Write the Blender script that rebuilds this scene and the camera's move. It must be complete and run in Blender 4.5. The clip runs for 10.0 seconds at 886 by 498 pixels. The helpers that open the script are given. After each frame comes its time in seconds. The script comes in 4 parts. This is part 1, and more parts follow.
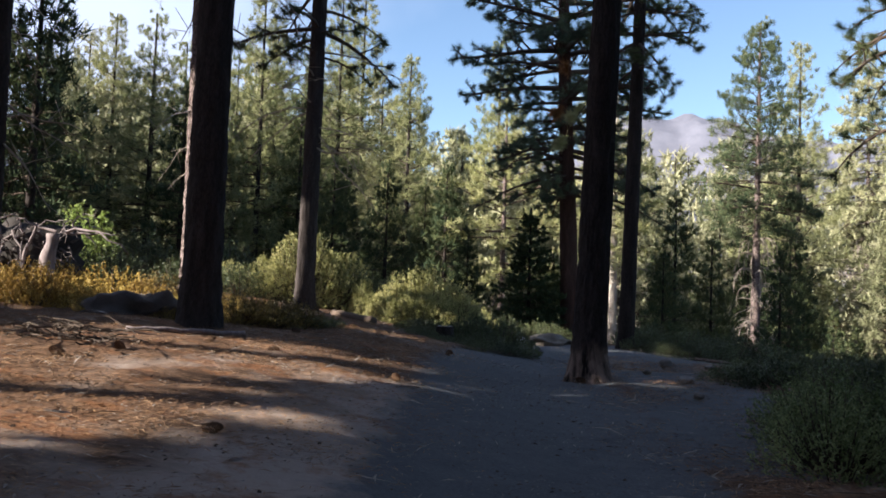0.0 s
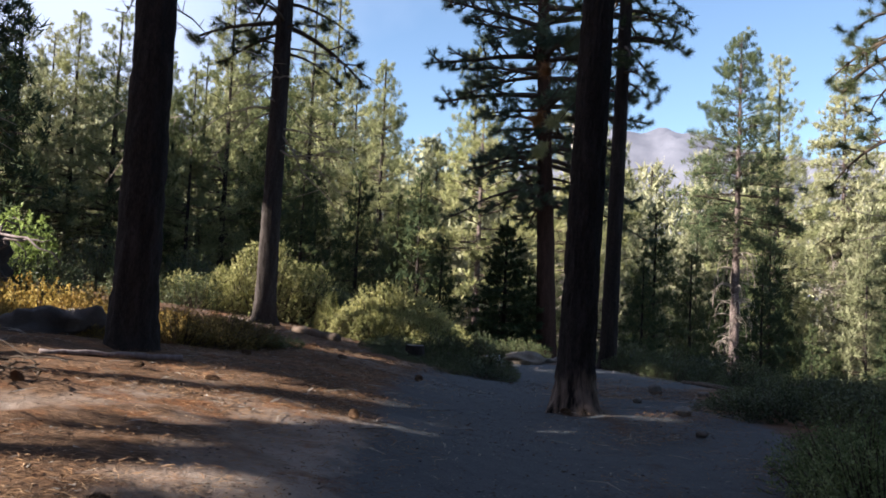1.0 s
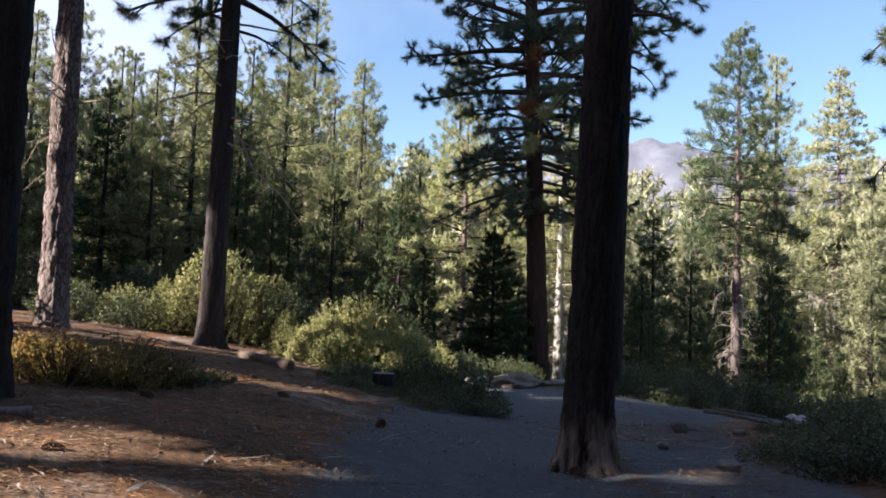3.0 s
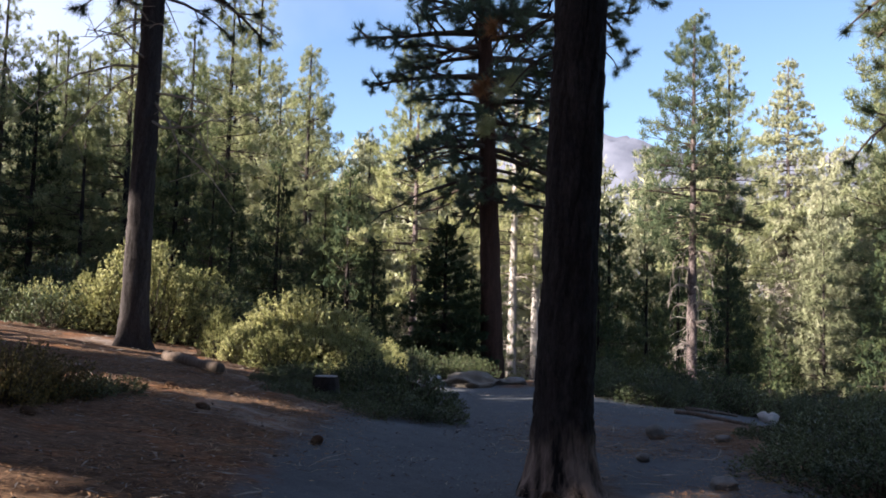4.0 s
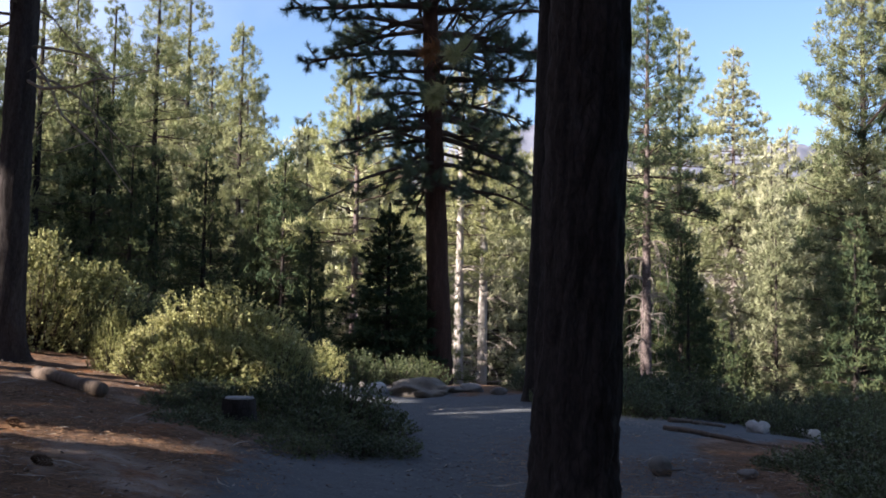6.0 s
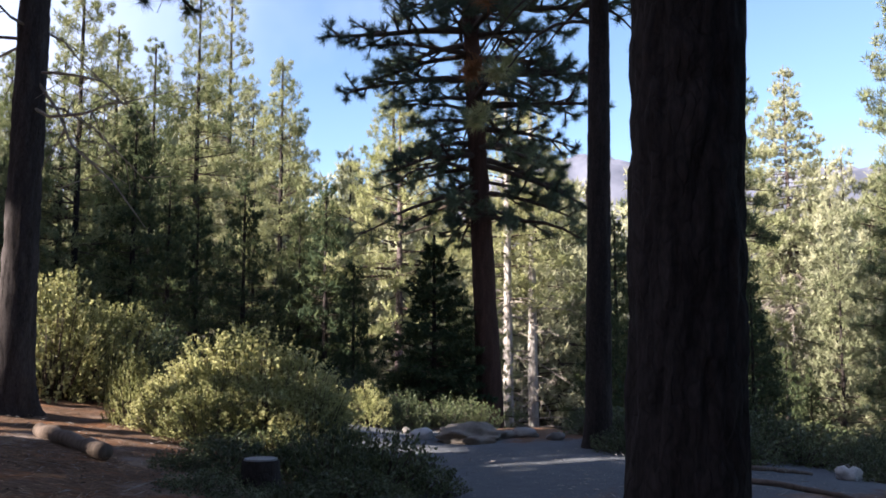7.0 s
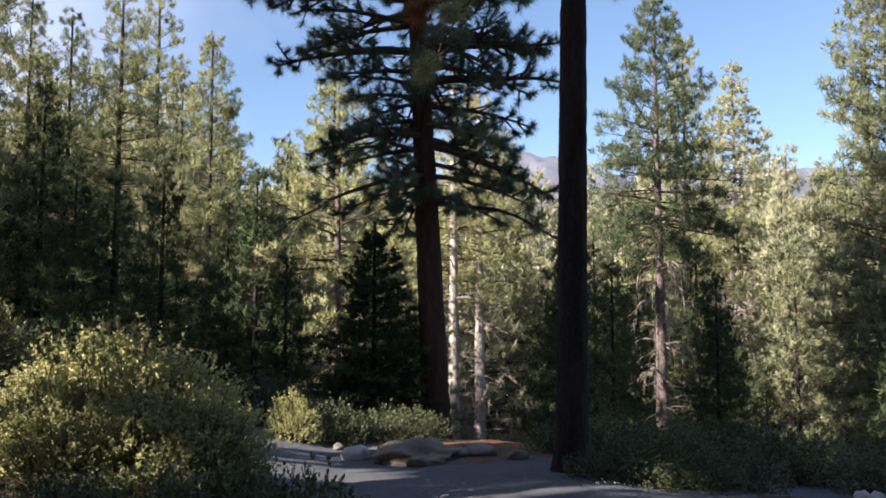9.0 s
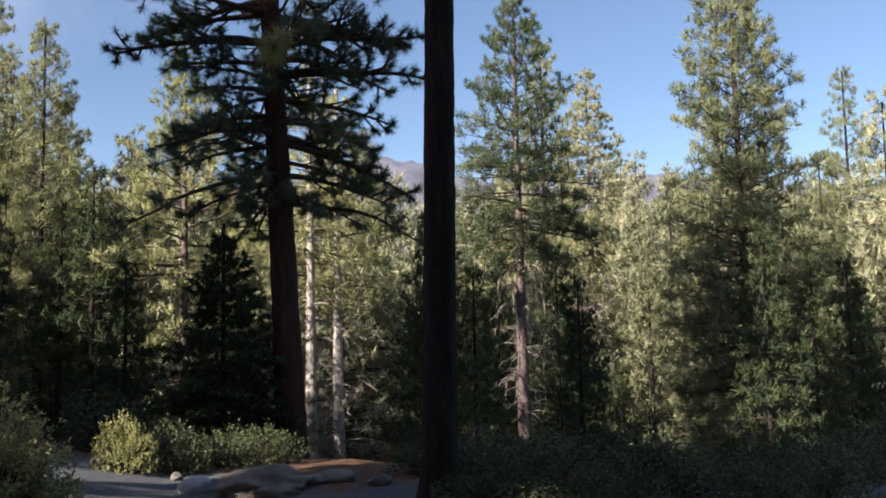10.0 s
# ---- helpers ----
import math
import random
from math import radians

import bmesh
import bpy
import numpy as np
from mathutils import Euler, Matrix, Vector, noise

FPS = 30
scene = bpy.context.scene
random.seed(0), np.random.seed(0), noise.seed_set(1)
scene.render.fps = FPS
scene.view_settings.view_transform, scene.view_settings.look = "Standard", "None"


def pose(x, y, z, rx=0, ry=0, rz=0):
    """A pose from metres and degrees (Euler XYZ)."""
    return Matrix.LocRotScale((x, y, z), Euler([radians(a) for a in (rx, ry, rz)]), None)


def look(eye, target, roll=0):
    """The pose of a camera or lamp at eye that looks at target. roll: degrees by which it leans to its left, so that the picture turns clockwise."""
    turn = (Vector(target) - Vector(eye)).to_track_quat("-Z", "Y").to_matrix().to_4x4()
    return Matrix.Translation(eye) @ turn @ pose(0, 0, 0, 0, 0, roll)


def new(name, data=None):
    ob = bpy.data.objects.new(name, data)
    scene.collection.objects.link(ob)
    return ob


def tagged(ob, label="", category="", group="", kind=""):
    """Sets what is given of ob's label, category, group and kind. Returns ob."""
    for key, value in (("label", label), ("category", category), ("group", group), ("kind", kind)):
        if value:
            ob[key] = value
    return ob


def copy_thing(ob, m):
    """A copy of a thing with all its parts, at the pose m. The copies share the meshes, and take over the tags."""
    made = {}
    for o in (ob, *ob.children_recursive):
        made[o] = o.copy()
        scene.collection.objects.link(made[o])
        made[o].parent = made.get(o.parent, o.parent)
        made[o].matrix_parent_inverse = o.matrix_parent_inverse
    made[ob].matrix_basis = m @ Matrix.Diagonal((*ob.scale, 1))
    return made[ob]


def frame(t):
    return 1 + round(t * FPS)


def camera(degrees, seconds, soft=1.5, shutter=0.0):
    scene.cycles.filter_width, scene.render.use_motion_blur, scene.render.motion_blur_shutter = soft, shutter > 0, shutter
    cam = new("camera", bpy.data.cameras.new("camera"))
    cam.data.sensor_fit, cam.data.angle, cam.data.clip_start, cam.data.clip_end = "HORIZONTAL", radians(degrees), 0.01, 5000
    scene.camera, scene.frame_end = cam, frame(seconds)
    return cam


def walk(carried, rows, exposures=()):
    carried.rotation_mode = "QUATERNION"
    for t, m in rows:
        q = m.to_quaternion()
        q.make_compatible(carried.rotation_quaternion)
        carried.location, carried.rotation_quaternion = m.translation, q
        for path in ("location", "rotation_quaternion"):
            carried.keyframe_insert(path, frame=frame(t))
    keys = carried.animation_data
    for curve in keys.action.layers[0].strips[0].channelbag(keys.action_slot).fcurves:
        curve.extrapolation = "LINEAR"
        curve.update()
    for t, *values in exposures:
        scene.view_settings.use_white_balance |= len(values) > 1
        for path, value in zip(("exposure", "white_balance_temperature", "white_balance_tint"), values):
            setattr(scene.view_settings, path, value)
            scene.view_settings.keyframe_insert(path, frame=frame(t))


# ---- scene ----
cam = camera(51.0, 10.0, 1.75)
PATH = [
    (0, (0.076, 0.560, 1.599), (0.059, 2.557, 1.705), 2.07),
    (0.5, (0.069, 1.238, 1.652), (0.104, 3.233, 1.783), 2.54),
    (1, (0.107, 1.874, 1.709), (0.145, 3.869, 1.839), 2.69),
    (1.5, (0.134, 2.552, 1.756), (0.186, 4.547, 1.887), 2.53),
    (2, (0.198, 3.182, 1.800), (0.265, 5.176, 1.932), 2.40),
    (2.2, (0.231, 3.431, 1.803), (0.298, 5.426, 1.931), 2.45),
    (3.5, (0.380, 5.239, 1.842), (0.456, 7.231, 2.012), 1.58),
    (4, (0.417, 5.859, 1.853), (0.587, 7.847, 1.999), 1.62),
    (4.5, (0.493, 6.463, 1.880), (0.692, 8.449, 2.012), 1.57),
    (5, (0.529, 7.062, 1.913), (0.790, 9.042, 2.030), 1.78),
    (5.2, (0.542, 7.303, 1.932), (0.816, 9.281, 2.042), 1.76),
    (6.3, (0.623, 8.517, 1.984), (0.918, 10.488, 2.155), 0.88),
    (6.5, (0.656, 8.750, 2.019), (0.878, 10.727, 2.225), 0.33),
    (7, (0.747, 9.371, 2.045), (0.941, 11.352, 2.247), 0.01),
    (7.5, (0.799, 10.008, 2.046), (1.025, 11.991, 2.174), -0.44),
    (8, (0.836, 10.594, 2.047), (1.035, 12.578, 2.205), 0.27),
    (8.5, (0.928, 11.268, 2.058), (1.213, 13.238, 2.251), 0.12),
    (9, (1.038, 11.893, 2.079), (1.353, 13.858, 2.275), -0.03),
    (9.5, (1.125, 12.554, 2.125), (1.626, 14.482, 2.307), -0.38),
    (10, (1.291, 13.047, 2.175), (1.901, 14.941, 2.377), -1.15),
]
walk(cam, [(t, look(eye, target, roll)) for t, eye, target, roll in PATH],
     [(0, 1.44, 6540, 10), (3, 1.49, 6460, 11), (5, 1.58, 6400, 14), (6.5, 1.52, 6360, 13), (7.5, 1.88, 6350, 16), (8.2, 1.76, 6420, 15), (9, 1.37, 6560, 14), (10, 1.02, 6620, 13)])

# ---- world and sun ----
SUN_AZ, SUN_EL = radians(-111.0), radians(27.0)
world = bpy.data.worlds.new("sky")
scene.world = world
world.use_nodes = True
wn = world.node_tree.nodes
sky = wn.new("ShaderNodeTexSky")
sky.sky_type, sky.sun_disc = "NISHITA", False
sky.sun_elevation, sky.sun_rotation = SUN_EL, SUN_AZ
sky.altitude, sky.air_density, sky.dust_density, sky.ozone_density = 1900, 1.1, 1.1, 2.2
veil_at = wn.new("ShaderNodeTexCoord").outputs["Generated"]
wl = world.node_tree.links
split, veil_noise, veil_sum, veil_ramp, veil_mix = wn.new("ShaderNodeSeparateXYZ"), wn.new("ShaderNodeTexNoise"), wn.new("ShaderNodeMath"), wn.new("ShaderNodeMapRange"), wn.new("ShaderNodeMix")
wl.new(veil_at, split.inputs[0])
wl.new(veil_at, veil_noise.inputs["Vector"])
veil_noise.inputs["Scale"].default_value, veil_noise.inputs["Detail"].default_value = 3.0, 5.0
veil_sum.operation = "MULTIPLY_ADD"
wl.new(split.outputs["X"], veil_sum.inputs[0])
veil_sum.inputs[1].default_value = -1.1
wl.new(veil_noise.outputs["Fac"], veil_sum.inputs[2])
wl.new(veil_sum.outputs[0], veil_ramp.inputs["Value"])
veil_ramp.inputs["From Min"].default_value, veil_ramp.inputs["From Max"].default_value = 0.45, 1.0
veil_mix.data_type = "RGBA"
wl.new(veil_ramp.outputs[0], veil_mix.inputs[0])
wl.new(sky.outputs[0], veil_mix.inputs[6])
veil_mix.inputs[7].default_value = (3.7, 4.3, 5.9, 1)
wl.new(veil_mix.outputs[2], wn["Background"].inputs[0])
wn["Background"].inputs[1].default_value = 0.089
sun = new("sun", bpy.data.lights.new("sun", "SUN"))
sun.data.energy, sun.data.angle, sun.data.color = 7.2, radians(0.6), (1.0, 0.93, 0.81)
TO_SUN = Vector((math.sin(SUN_AZ) * math.cos(SUN_EL), math.cos(SUN_AZ) * math.cos(SUN_EL), math.sin(SUN_EL)))
sun.matrix_world = look(TO_SUN * 60, (0, 0, 0))


# ---- materials ----
def material(name, rough=0.8, spec=0.3):
    m = bpy.data.materials.new(name)
    m.use_nodes = True
    bsdf = m.node_tree.nodes["Principled BSDF"]
    bsdf.inputs["Roughness"].default_value = rough
    bsdf.inputs["Specular IOR Level"].default_value = spec
    return m, m.node_tree.nodes, m.node_tree.links, bsdf


def noise_node(n, l, coord, scale, detail=4.0, rough=0.55, stretch=None):
    t = n.new("ShaderNodeTexNoise")
    t.inputs["Scale"].default_value, t.inputs["Detail"].default_value, t.inputs["Roughness"].default_value = scale, detail, rough
    if stretch:
        mp = n.new("ShaderNodeMapping")
        mp.inputs["Scale"].default_value = stretch
        l.new(coord, mp.inputs[0])
        coord = mp.outputs[0]
    l.new(coord, t.inputs["Vector"])
    return t.outputs["Fac"]


def ramp(n, l, fac, stops):
    r = n.new("ShaderNodeValToRGB")
    e = r.color_ramp.elements
    while len(e) < len(stops):
        e.new(0.5)
    for el, (pos, col) in zip(e, stops):
        el.position, el.color = pos, (*col, 1)
    l.new(fac, r.inputs[0])
    return r.outputs[0]


def mix(n, l, fac, a, b, how="MIX"):
    m = n.new("ShaderNodeMix")
    m.data_type, m.blend_type = "RGBA", how
    for sock, v in ((m.inputs[0], fac), (m.inputs[6], a), (m.inputs[7], b)):
        if hasattr(v, "is_output"):
            l.new(v, sock)
        elif isinstance(v, tuple):
            sock.default_value = (*v, 1)
        else:
            sock.default_value = v
    return m.outputs[2]


def bump(n, l, bsdf, height, strength, dist):
    b = n.new("ShaderNodeBump")
    b.inputs["Strength"].default_value, b.inputs["Distance"].default_value = strength, dist
    l.new(height, b.inputs["Height"])
    l.new(b.outputs[0], bsdf.inputs["Normal"])


def bark_material(name, dark, mid, light, grain=1.0, foot=None, furrow=0.72, plate=26):
    m, n, l, bsdf = material(name, 0.92, 0.15)
    co = n.new("ShaderNodeTexCoord").outputs["Object"]
    plates = noise_node(n, l, co, 9 * grain, 5, 0.6, (1, 1, 0.16))
    fine = noise_node(n, l, co, 60 * grain, 4, 0.6, (1, 1, 0.3))
    big = noise_node(n, l, co, 0.9, 3)
    col = ramp(n, l, plates, [(0.3, dark), (0.5, mid), (0.72, light)])
    col = mix(n, l, 0.35, col, ramp(n, l, fine, [(0.35, dark), (0.65, light)]))
    col = mix(n, l, big, col, mix(n, l, 0.5, col, mid), "MIX")
    warp, cell, mp = n.new("ShaderNodeMix"), n.new("ShaderNodeTexVoronoi"), n.new("ShaderNodeMapping")
    warp.data_type, cell.feature = "VECTOR", "DISTANCE_TO_EDGE"
    warp.inputs[0].default_value = 0.12
    wob = n.new("ShaderNodeTexNoise")
    wob.inputs["Scale"].default_value = 6 * grain
    l.new(co, wob.inputs["Vector"])
    l.new(co, warp.inputs[4])
    l.new(wob.outputs["Color"], warp.inputs[5])
    mp.inputs["Scale"].default_value = (1, 1, 0.3)
    l.new(warp.outputs[1], mp.inputs[0])
    l.new(mp.outputs[0], cell.inputs["Vector"])
    cell.inputs["Scale"].default_value = plate * grain
    crack = ramp(n, l, cell.outputs["Distance"], [(0.0, (furrow, furrow, furrow)), (0.14, (1, 1, 1))])
    col = mix(n, l, crack, dark, col)
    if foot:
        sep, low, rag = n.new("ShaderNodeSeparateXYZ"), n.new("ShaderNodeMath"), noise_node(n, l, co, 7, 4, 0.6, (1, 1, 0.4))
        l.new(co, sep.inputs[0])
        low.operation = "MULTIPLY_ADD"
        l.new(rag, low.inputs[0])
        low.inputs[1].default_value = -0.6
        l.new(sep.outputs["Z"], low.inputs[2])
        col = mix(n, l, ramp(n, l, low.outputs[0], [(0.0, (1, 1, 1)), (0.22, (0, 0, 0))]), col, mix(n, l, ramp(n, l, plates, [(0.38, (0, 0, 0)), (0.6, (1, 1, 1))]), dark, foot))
    l.new(col, bsdf.inputs["Base Color"])
    add = n.new("ShaderNodeMath")
    add.operation = "MULTIPLY_ADD"
    l.new(crack, add.inputs[0])
    add.inputs[1].default_value = 0.35
    l.new(plates, add.inputs[2])
    bump(n, l, bsdf, add.outputs[0], 0.9, 0.03)
    return m


def foliage_material(name, a, b, c, trans=0.25, rough=0.75, wide=0.8, gloss=0.12):
    """Needles or leaves: colours from a to c piece by piece, and in clouds of a metre or so."""
    m, n, l, bsdf = material(name, rough, gloss)
    geo, info = n.new("ShaderNodeNewGeometry"), n.new("ShaderNodeObjectInfo")
    co = n.new("ShaderNodeTexCoord").outputs["Object"]
    cloud = noise_node(n, l, co, wide, 3)
    each = n.new("ShaderNodeMath")
    each.operation = "MULTIPLY_ADD"
    l.new(geo.outputs["Random Per Island"], each.inputs[0])
    each.inputs[1].default_value = 0.28
    l.new(cloud, each.inputs[2])
    sub = n.new("ShaderNodeMath")
    sub.operation = "MULTIPLY_ADD"
    l.new(info.outputs["Random"], sub.inputs[0])
    sub.inputs[1].default_value = 0.3
    l.new(each.outputs[0], sub.inputs[2])
    col = ramp(n, l, sub.outputs[0], [(0.36, a), (0.72, b), (0.95, c)])
    l.new(col, bsdf.inputs["Base Color"])
    tr = n.new("ShaderNodeBsdfTranslucent")
    l.new(col, tr.inputs[0])
    sh = n.new("ShaderNodeMixShader")
    sh.inputs[0].default_value = trans
    l.new(bsdf.outputs[0], sh.inputs[1])
    l.new(tr.outputs[0], sh.inputs[2])
    l.new(sh.outputs[0], n["Material Output"].inputs[0])
    return m


def stone_material(name, a, b, scale=3.0):
    m, n, l, bsdf = material(name, 0.85, 0.3)
    co = n.new("ShaderNodeTexCoord").outputs["Object"]
    big, fine = noise_node(n, l, co, scale, 6, 0.6), noise_node(n, l, co, scale * 22, 3, 0.7)
    col = mix(n, l, 0.3, ramp(n, l, big, [(0.3, a), (0.7, b)]), ramp(n, l, fine, [(0.35, a), (0.65, b)]))
    l.new(col, bsdf.inputs["Base Color"])
    bump(n, l, bsdf, big, 0.6, 0.05)
    return m


def ground_material():
    m, n, l, bsdf = material("forest_floor", 0.95, 0.1)
    co = n.new("ShaderNodeTexCoord").outputs["Object"]
    at = n.new("ShaderNodeAttribute")
    at.attribute_name = "trail"
    grit, lump, broad = noise_node(n, l, co, 45, 6, 0.75), noise_node(n, l, co, 5, 5, 0.65), noise_node(n, l, co, 0.7, 4, 0.6)
    straw = noise_node(n, l, co, 30, 6, 0.75, (0.35, 1, 1))
    dirt = mix(n, l, 0.5, ramp(n, l, grit, [(0.3, (0.046, 0.048, 0.054)), (0.7, (0.152, 0.155, 0.168))]), ramp(n, l, lump, [(0.3, (0.069, 0.071, 0.078)), (0.7, (0.12, 0.122, 0.132))]))
    duff = mix(n, l, 0.45, ramp(n, l, straw, [(0.36, (0.030, 0.016, 0.009)), (0.5, (0.11, 0.061, 0.037)), (0.66, (0.28, 0.175, 0.112))]), ramp(n, l, lump, [(0.3, (0.045, 0.026, 0.018)), (0.7, (0.155, 0.094, 0.063))]))
    # Pale soil spreads where sun strikes the floor: light put into the colour.
    sun_area, pale_soil = n.new("ShaderNodeAttribute"), n.new("ShaderNodeMath")
    sun_area.attribute_name, pale_soil.operation = "bare", "MULTIPLY_ADD"
    l.new(sun_area.outputs["Fac"], pale_soil.inputs[0])
    pale_soil.inputs[1].default_value = 0.3
    l.new(broad, pale_soil.inputs[2])
    duff = mix(n, l, ramp(n, l, pale_soil.outputs[0], [(0.58, (0, 0, 0)), (0.78, (0.9, 0.9, 0.9))]), duff, mix(n, l, 0.6, dirt, (0.47, 0.365, 0.31)))
    patch = noise_node(n, l, co, 1.7, 5, 0.7)
    duff = mix(n, l, ramp(n, l, patch, [(0.52, (0, 0, 0)), (0.64, (0.8, 0.8, 0.8))]), duff, ramp(n, l, straw, [(0.3, (0.05, 0.02, 0.01)), (0.55, (0.20, 0.085, 0.038)), (0.75, (0.34, 0.18, 0.09))]))
    edge = n.new("ShaderNodeMath")
    edge.operation = "MULTIPLY_ADD"
    l.new(lump, edge.inputs[0])
    edge.inputs[1].default_value = 1.0
    l.new(at.outputs["Fac"], edge.inputs[2])
    col = mix(n, l, ramp(n, l, edge.outputs[0], [(0.6, (0, 0, 0)), (1.3, (1, 1, 1))]), duff, dirt)
    l.new(col, bsdf.inputs["Base Color"])
    add = n.new("ShaderNodeMath")
    add.operation = "MULTIPLY_ADD"
    l.new(straw, add.inputs[0])
    add.inputs[1].default_value = 0.5
    l.new(lump, add.inputs[2])
    bump(n, l, bsdf, add.outputs[0], 0.8, 0.04)
    return m


def plain_wood(name, a, b, stretch=(1, 1, 0.12), scale=25):
    m, n, l, bsdf = material(name, 0.85, 0.2)
    co = n.new("ShaderNodeTexCoord").outputs["Object"]
    g, big = noise_node(n, l, co, scale, 5, 0.6, stretch), noise_node(n, l, co, 2, 3)
    l.new(mix(n, l, 0.35, ramp(n, l, g, [(0.3, a), (0.7, b)]), ramp(n, l, big, [(0.3, a), (0.7, b)])), bsdf.inputs["Base Color"])
    bump(n, l, bsdf, g, 0.5, 0.01)
    return m


# Pine and red bark kept near black: the trunks' shade is partly in the colour.
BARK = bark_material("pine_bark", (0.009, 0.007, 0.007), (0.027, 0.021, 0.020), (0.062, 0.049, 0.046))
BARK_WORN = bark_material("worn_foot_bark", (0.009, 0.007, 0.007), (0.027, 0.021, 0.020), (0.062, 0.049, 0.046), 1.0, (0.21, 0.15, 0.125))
BARK_RED = bark_material("red_pine_bark", (0.02, 0.012, 0.010), (0.05, 0.028, 0.022), (0.12, 0.064, 0.048))
BARK_PALE = bark_material("grey_pine_bark", (0.05, 0.038, 0.034), (0.16, 0.118, 0.115), (0.31, 0.245, 0.24), 1.0, None, 0.05, 17)
# Lighter bark for the flared trunk, whose sunlit side is in the colour.
BARK_GREY = bark_material("grey_brown_bark", (0.013, 0.010, 0.0095), (0.042, 0.034, 0.033), (0.105, 0.088, 0.085))
BARK_WHITE = bark_material("bleached_trunk", (0.13, 0.10, 0.085), (0.40, 0.35, 0.33), (0.58, 0.53, 0.50))
TWIG = bark_material("dead_twig", (0.13, 0.10, 0.085), (0.28, 0.235, 0.205), (0.45, 0.40, 0.36), 3.0)
TWIG_DARK = bark_material("branch_bark", (0.03, 0.022, 0.018), (0.075, 0.055, 0.045), (0.13, 0.10, 0.08), 3.0)
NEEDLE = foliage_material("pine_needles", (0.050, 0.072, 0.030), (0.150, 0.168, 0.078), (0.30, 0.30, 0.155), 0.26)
# Paler copy of the needles: sun and distance haze put into the colour.
NEEDLE_SUN = foliage_material("sunlit_pale_needles", (0.085, 0.100, 0.045), (0.222, 0.225, 0.132), (0.375, 0.362, 0.235), 0.22)
# Needles darkened half way, for the shade on two tall pines.
NEEDLE_MID = foliage_material("bluish_shaded_needles", (0.028, 0.048, 0.024), (0.088, 0.112, 0.060), (0.23, 0.237, 0.125), 0.26)
# Dark copy of the needles: the woods' shade is put into the colour.
NEEDLE_SHADED = foliage_material("dark_shaded_needles", (0.018, 0.032, 0.019), (0.046, 0.066, 0.034), (0.11, 0.125, 0.055), 0.25)
NEEDLE_BLUE = foliage_material("blue_green_pine_needles", (0.028, 0.050, 0.040), (0.066, 0.098, 0.070), (0.15, 0.185, 0.11), 0.28)
NEEDLE_FIR = foliage_material("fir_needles", (0.13, 0.145, 0.065), (0.28, 0.285, 0.16), (0.42, 0.405, 0.26), 0.35)
# Brightened needles: sunlight on a tuft and some crowns, put into the colour.
NEEDLE_LIT = foliage_material("sunlit_pine_needles", (0.13, 0.155, 0.045), (0.275, 0.282, 0.125), (0.42, 0.405, 0.215), 0.3)
LEAF_LIGHT = foliage_material("manzanita_leaf", (0.085, 0.098, 0.038), (0.238, 0.238, 0.095), (0.425, 0.40, 0.188), 0.3, 0.5, 2.5, 0.16)
LEAF_VIVID = foliage_material("bright_broad_leaf", (0.07, 0.105, 0.03), (0.17, 0.235, 0.065), (0.30, 0.37, 0.12), 0.35, 0.45, 2.5)
LEAF_MID = foliage_material("slender_green_leaf", (0.05, 0.075, 0.03), (0.125, 0.165, 0.062), (0.27, 0.31, 0.14), 0.25, 0.5, 3.0, 0.25)
# Darkened leaf: the shade over the low brush is partly in its colour.
LEAF_DARK = foliage_material("ceanothus_leaf", (0.024, 0.034, 0.016), (0.056, 0.072, 0.031), (0.12, 0.135, 0.06), 0.2, 0.45, 2.5, 0.3)
LEAF_GOLD = foliage_material("dry_gold_leaf", (0.12, 0.068, 0.02), (0.29, 0.18, 0.048), (0.45, 0.33, 0.10), 0.25, 0.5, 2.5)
LEAF_BRONZE = foliage_material("bronze_leaf", (0.05, 0.045, 0.02), (0.125, 0.10, 0.042), (0.28, 0.20, 0.075), 0.25, 0.5, 3.5)
LEAF_RUST = foliage_material("rust_leaf", (0.09, 0.035, 0.015), (0.18, 0.075, 0.03), (0.27, 0.13, 0.055), 0.25, 0.6, 2.5)
STRAW = foliage_material("fallen_needle", (0.09, 0.045, 0.022), (0.26, 0.145, 0.078), (0.48, 0.33, 0.21), 0.0, 0.8, 1.0)
EARTH = stone_material("dark_earth", (0.012, 0.010, 0.010), (0.045, 0.036, 0.034))
ROOT = plain_wood("grey_root", (0.05, 0.04, 0.042), (0.20, 0.165, 0.165))
ROOT_PALE = plain_wood("bleached_root", (0.10, 0.078, 0.08), (0.29, 0.235, 0.24))
GRANITE = stone_material("granite", (0.10, 0.088, 0.082), (0.26, 0.235, 0.22))
GRANITE_DUSTY = stone_material("dusty_granite", (0.095, 0.075, 0.06), (0.24, 0.20, 0.165), 5.0)
GRANITE_DARK = stone_material("dark_stone", (0.07, 0.062, 0.058), (0.18, 0.16, 0.15))
GRANITE_PALE = stone_material("pale_stone", (0.22, 0.205, 0.20), (0.58, 0.55, 0.53))
# Bluish rock tone: the haze of distance is put into the colour.
RIDGE = stone_material("hazy_mountain_rock", (0.090, 0.095, 0.128), (0.165, 0.168, 0.212), 0.02)
FLOOR = ground_material()
LOGWOOD = plain_wood("weathered_log", (0.06, 0.042, 0.033), (0.17, 0.125, 0.10))
CUTWOOD = plain_wood("cut_wood", (0.13, 0.125, 0.125), (0.26, 0.25, 0.25), (1, 1, 1))
CONE = plain_wood("pine_cone_scale", (0.05, 0.027, 0.017), (0.14, 0.08, 0.048), (1, 1, 1), 40)


